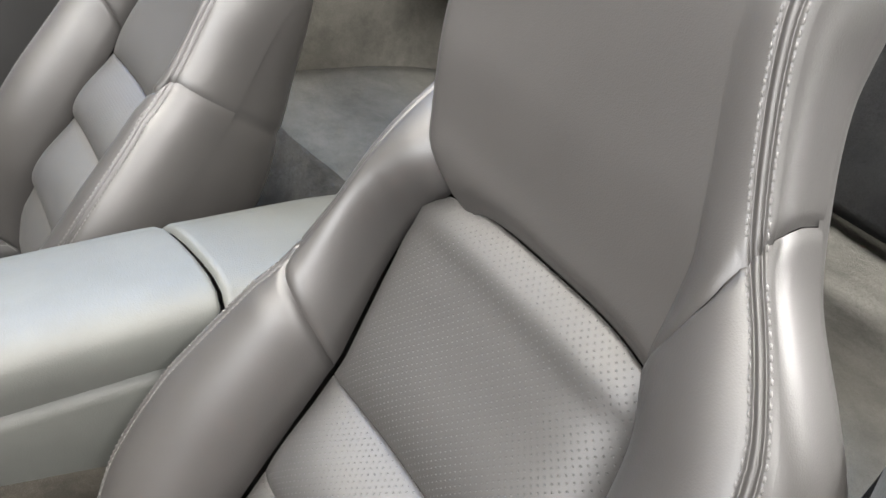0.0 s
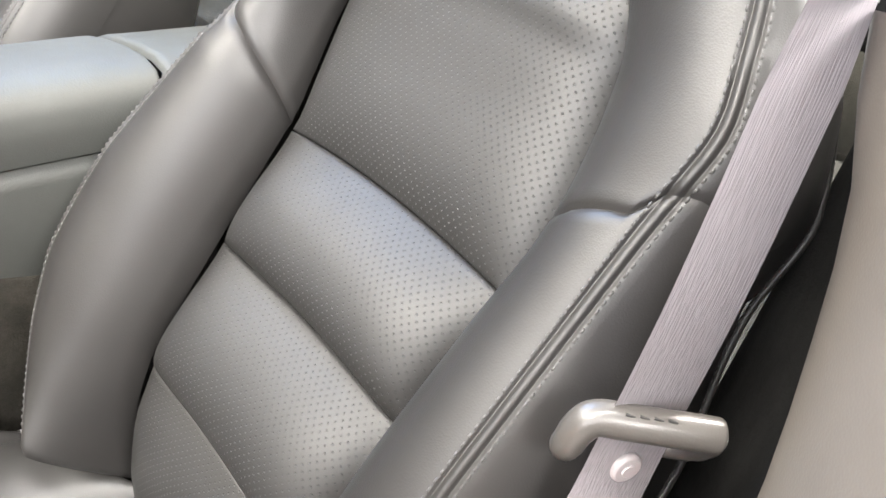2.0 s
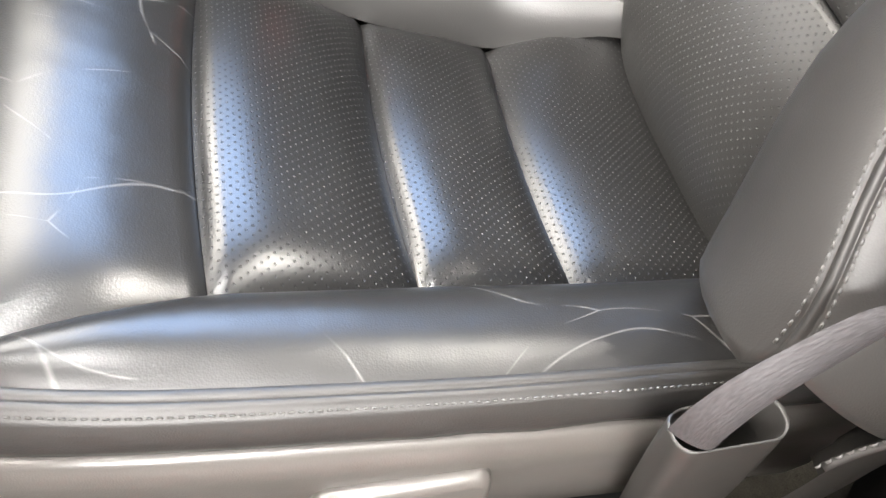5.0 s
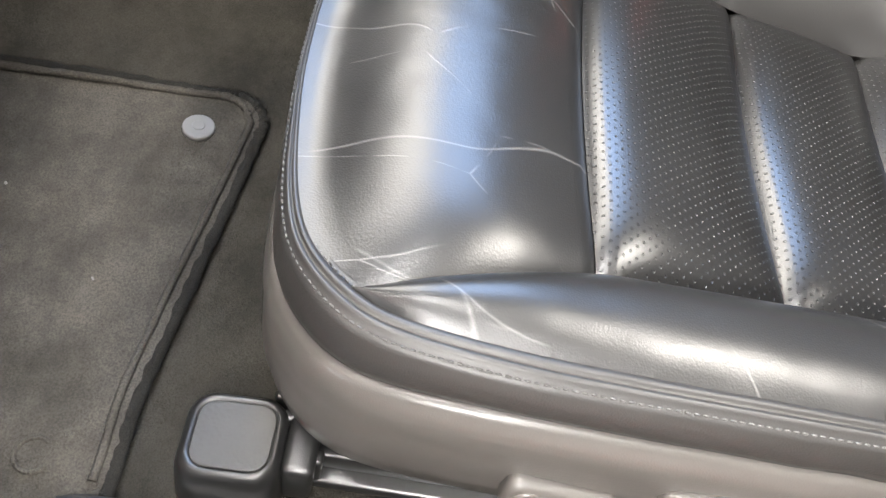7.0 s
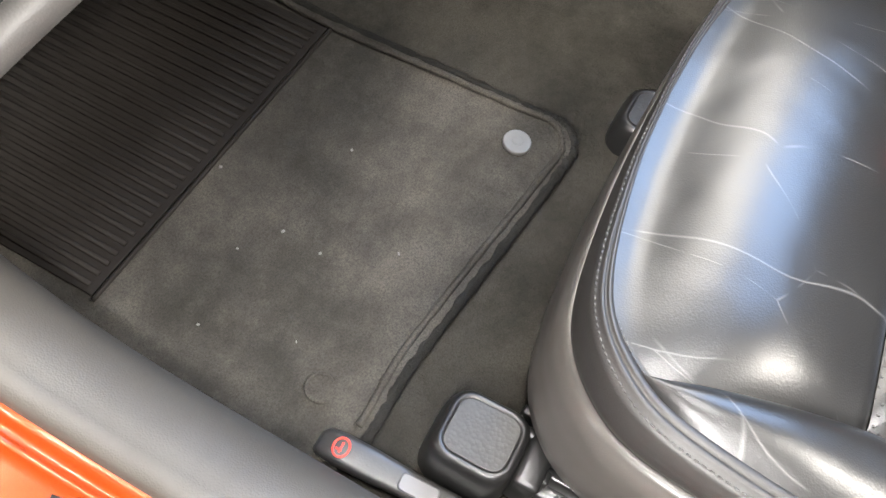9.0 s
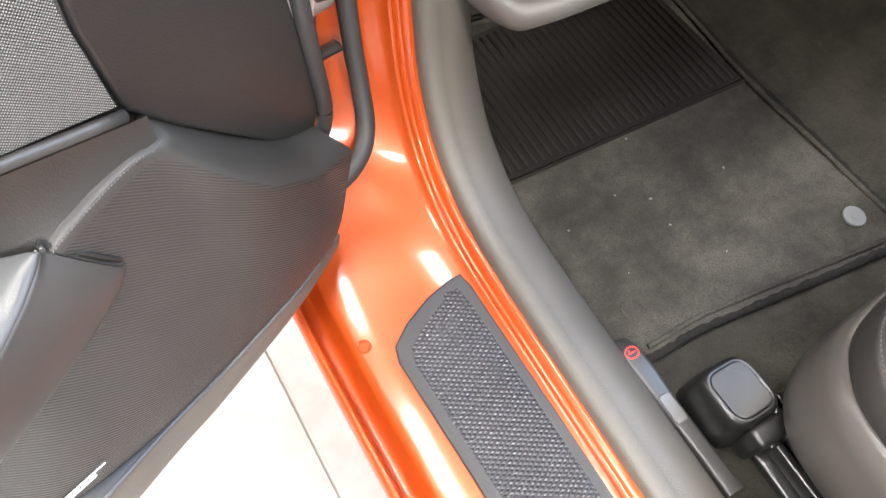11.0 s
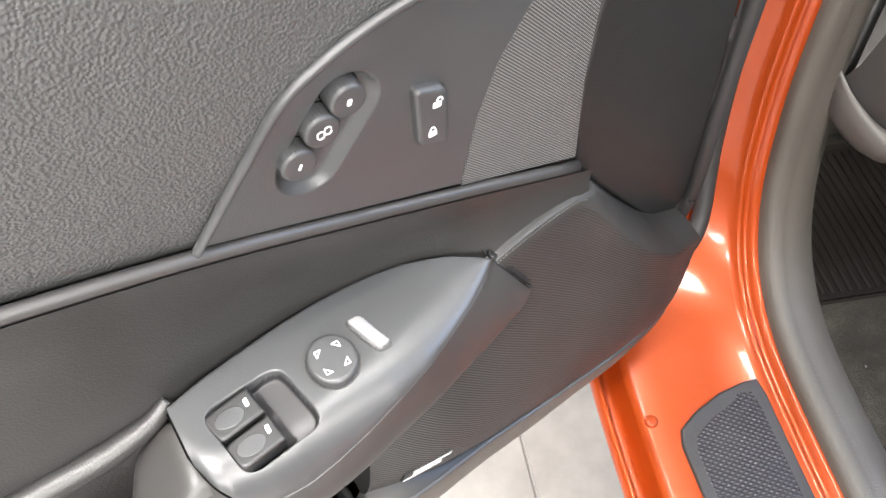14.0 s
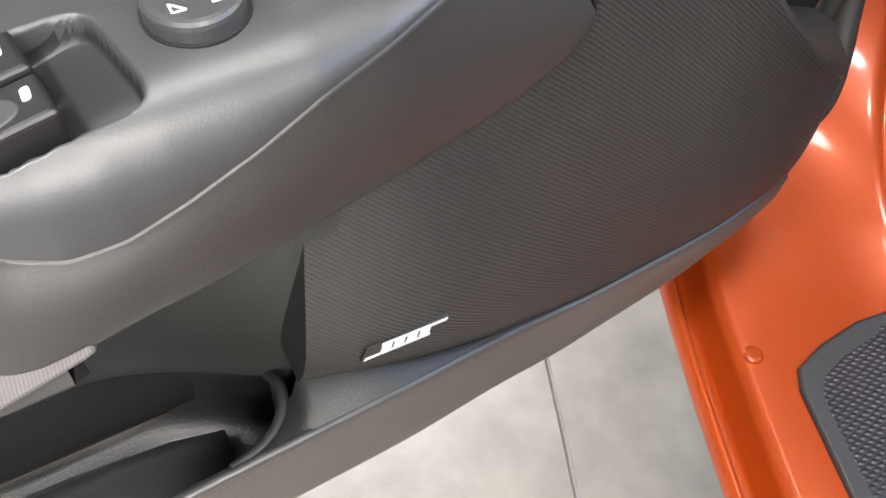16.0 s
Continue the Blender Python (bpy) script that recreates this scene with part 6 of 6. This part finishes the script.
for q in (((0.4172, 0.0205), (0.3905, 0.0172), (0.3882, 0.0345), (0.4138, 0.0378)), ((0.4135, 0.0388), (0.3880, 0.0355), (0.3858, 0.0520), (0.4102, 0.0552))):
    cx_, cy_ = sum(p[0] for p in q) / 4, sum(p[1] for p in q) / 4
    body = []
    for k in range(4):
        p, c_, n_ = Vector(q[k]), Vector(q[k - 1]), Vector(q[(k + 1) % 4])
        r = 0.0045 if k in (0, 3) else 0.0012
        for t in np.linspace(0, 1, 5):
            a_, b_ = p + (c_ - p).normalized() * r, p + (n_ - p).normalized() * r
            body.append(tuple(a_ * (1 - t) ** 2 + p * (2 * t * (1 - t)) + b_ * t * t))
    body = [(cx_ + (x - cx_) * 0.975, cy_ + (y - cy_) * 0.955) for x, y in body]
    win = part("window_switch", on_bezel(body, -0.0105, 0.0120, 0.0016, 3, 0.09, cx_), WELL, bezel, "dark window switch", smooth=False)
    part("switch_mark", on_bezel([(cx_ - 0.0078 + x, cy_ - 0.0022 + y + 0.15 * x) for x, y in arc_box(0.0022, 0.0046, 0.0009)], 0.0016, 0.0003, 0, 2, 0.09, cx_), WHITE, win, "white window mark", smooth=False)
    dish = [(cx_ + 0.0015 + (0.0085 if math.cos(t) > 0 else 0.0072) * math.cos(t), cy_ + 0.0006 + 0.0050 * math.sin(t)) for t in np.linspace(0, 2 * math.pi, 26, endpoint=False)]
    part("finger_dish", on_bezel(dish, 0.0012, 0.0007, 0.0006, 2, 0.09, cx_), PODP, win, "shallow finger dish", smooth=True)
groove = part("knob_ring", on_pod([(0.3485 + 0.0140 * math.cos(t), 0.0278 + 0.0150 * math.sin(t)) for t in np.linspace(0, 2 * math.pi, 32, endpoint=False)], -0.0005, 0.0010), DARK, bezel, "dark gap round the knob", smooth=False)
knob = part("mirror_knob", on_pod([(0.3485 + 0.0130 * math.cos(t), 0.0278 + 0.0140 * math.sin(t)) for t in np.linspace(0, 2 * math.pi, 36, endpoint=False)], 0.0, 0.0060, 0.0022, 3), PODP, bezel, "round mirror adjuster pad", smooth=False)
bm = bmesh.new()
for sx, sy_ in ((1, 1), (1, -1), (-1, 1), (-1, -1)):
    ex, ey = 0.3485 + sx * 0.0066, 0.028 + sy_ * 0.0070
    tri_ = [(ex, ey), (ex - sx * 0.0034, ey), (ex, ey - sy_ * 0.0036)]
    for i in range(3):
        p, q = tri_[i], tri_[(i + 1) % 3]
        tube([podp(*p, 0.0061), podp(*q, 0.0061)], 0.00032, 5, bm)
part("arrow_marks", bm, WHITE, knob, "four white outline arrows", smooth=False)
bm = on_pod([(0.3252 + x * 1.0 + y * -0.30, 0.0232 + y) for x, y in arc_box(0.0100, 0.0245, 0.0032)], -0.0005, 0.0010)
part("selector_gap", bm, DARK, bezel, "dark gap round the selector", smooth=False)
bm = on_pod([(0.3252 + x * 1.0 + y * -0.30, 0.0232 + y) for x, y in arc_box(0.0082, 0.0225, 0.0028)], 0.0, 0.0050, 0.0018, 3)
part("mirror_selector", bm, SELECT, bezel, "pale shiny mirror selector rocker", smooth=False)

# hinge hardware between door and pillar
hg = door
for z, y in ((0.565, 0.205), (0.625, 0.215)):
    part("hinge_leaf", box((0.080, 0.026, 0.012), bevel=0.004, m=Matrix.LocRotScale((0.012, y, z), Euler((0, 0.15, 0.4)), None)), SILVER, hg, "worn metal leaf")
part("hinge_recess", box((0.075, 0.030, 0.20), bevel=0.008, m=Matrix.LocRotScale((0.012, 0.246, 0.575), Euler((-0.35, 0, -0.45)), None)), DARK, hg, "dark greasy recess behind the hinge")
part("hinge_pin", tube([(0.000, 0.200, 0.545), (0.000, 0.205, 0.655)], 0.008, 12), SILVER, hg)
part("hinge_bracket", box((0.030, 0.040, 0.075), bevel=0.006, m=Matrix.LocRotScale((0.040, 0.225, 0.595), Euler((0, 0, 0.3)), None)), STEEL, hg, "dark bracket")
for x, y, z in ((0.020, 0.190, 0.577), (-0.016, 0.178, 0.572), (0.022, 0.198, 0.637)):
    part("bolt", prism(disc(0.008, 6), (x, y, z), (1, 0, 0), (0, 1, 0), (0, 0, 1), 0.007, 0.001), SILVER, hg, "bright bolt head", smooth=False)
part("check_strap", tube(smooth_line([(0.05, 0.20, 0.52), (0.02, 0.19, 0.525), (-0.02, 0.17, 0.53)], 6), 0.007, 8, flat=0.5), STEEL, hg)
boot = thing("door_seal", "grey rubber weather seal along the door opening", "door seal")
sl = [r[0] for r, q in zip(swept([(0.064, 0.007)]), fl) if q.z > 0.47]
part("seal_tube", tube(smooth_line([(-0.030, 0.142, 0.436), (-0.008, 0.136, 0.429), (0.020, 0.138, 0.428), (0.045, 0.150, 0.434), (0.060, 0.168, 0.448)] + sl[::3], 6), 0.0085, 10), RUBBER, boot)

# ---- showroom ----
TILE = plastic("tile_stone", (0.150, 0.146, 0.140), 0.44, 300, 0.03, 0.35)
GROUT = plastic("tile_joint", (0.20, 0.19, 0.178), 0.8, 300, 0.1)
gnd = wall("ground", rect((-30, -30, -0.004), (30, -30, -0.004), (30, 30, -0.004), (-30, 30, -0.004)), GROUT, "pale grey stone tile showroom floor", "floor")
bm = box((0.5965, 1.1965, 0.02), (0, 0, -0.010), 0.0012, 1)
clean(bm)
tile_mesh = bpy.data.meshes.new("tile")
bm.to_mesh(tile_mesh)
bm.free()
tile_mesh.materials.append(TILE)
for i in range(-8, 8):
    for j in range(-4, 4):
        t_ = new("tile", tile_mesh)
        t_.location = (-0.060 + 0.30 + 0.6 * i, 0.15 + 1.2 * j + 0.4 * (i % 3), 0.0)
        t_.parent = gnd
WALLM = plastic("grey_wall", (0.13, 0.13, 0.128), 0.8, 50, 0.05)
wall("wall_south", rect((-6, -7, 0), (8, -7, 0), (8, -7, 3.3), (-6, -7, 3.3)), WALLM, "plain grey showroom wall", "wall", (0, -0.2, 0))
for q in ((-6, -5.8, 0, 3.3), (-1.2, 8, 0, 3.3), (-5.8, -1.2, 0, 0.6), (-5.8, -1.2, 2.8, 3.3)):
    wall("wall_north", rect((q[0], 7, q[2]), (q[1], 7, q[2]), (q[1], 7, q[3]), (q[0], 7, q[3])), WALLM, "plain grey showroom wall round a window", "wall", (0, 0.2, 0))
wall("wall_west", rect((-6, -7, 0), (-6, 7, 0), (-6, 7, 3.3), (-6, -7, 3.3)), WALLM, "plain grey showroom wall", "wall", (-0.2, 0, 0))
wall("wall_east", rect((8, -7, 0), (8, 7, 0), (8, 7, 3.3), (8, -7, 3.3)), WALLM, "plain grey showroom wall", "wall", (0.2, 0, 0))
wall("ceiling", rect((-6, -7, 3.3), (8, -7, 3.3), (8, 7, 3.3), (-6, 7, 3.3)), WALLM, "plain grey showroom ceiling", "ceiling", (0, 0, 0.2))
lamp_mat = material("lamp_diffuser", (0.9, 0.9, 0.9), 0.5)
for lx, ly, sx, sy_ in LAMPS:
    cl = thing("ceiling_light", "white linear ceiling light fitting", "ceiling light", "ceiling lights")
    cl.location = (lx, ly, 3.2)
    part("housing", box((sx + 0.05, sy_ + 0.05, 0.10), (0, 0, 0.05), 0.01), WALLM, cl, "white metal housing")
    part("lamp_frame", box((sx + 0.03, 0.02, 0.03), (0, sy_ / 2 + 0.012, -0.012), 0.004), WALLM, cl)
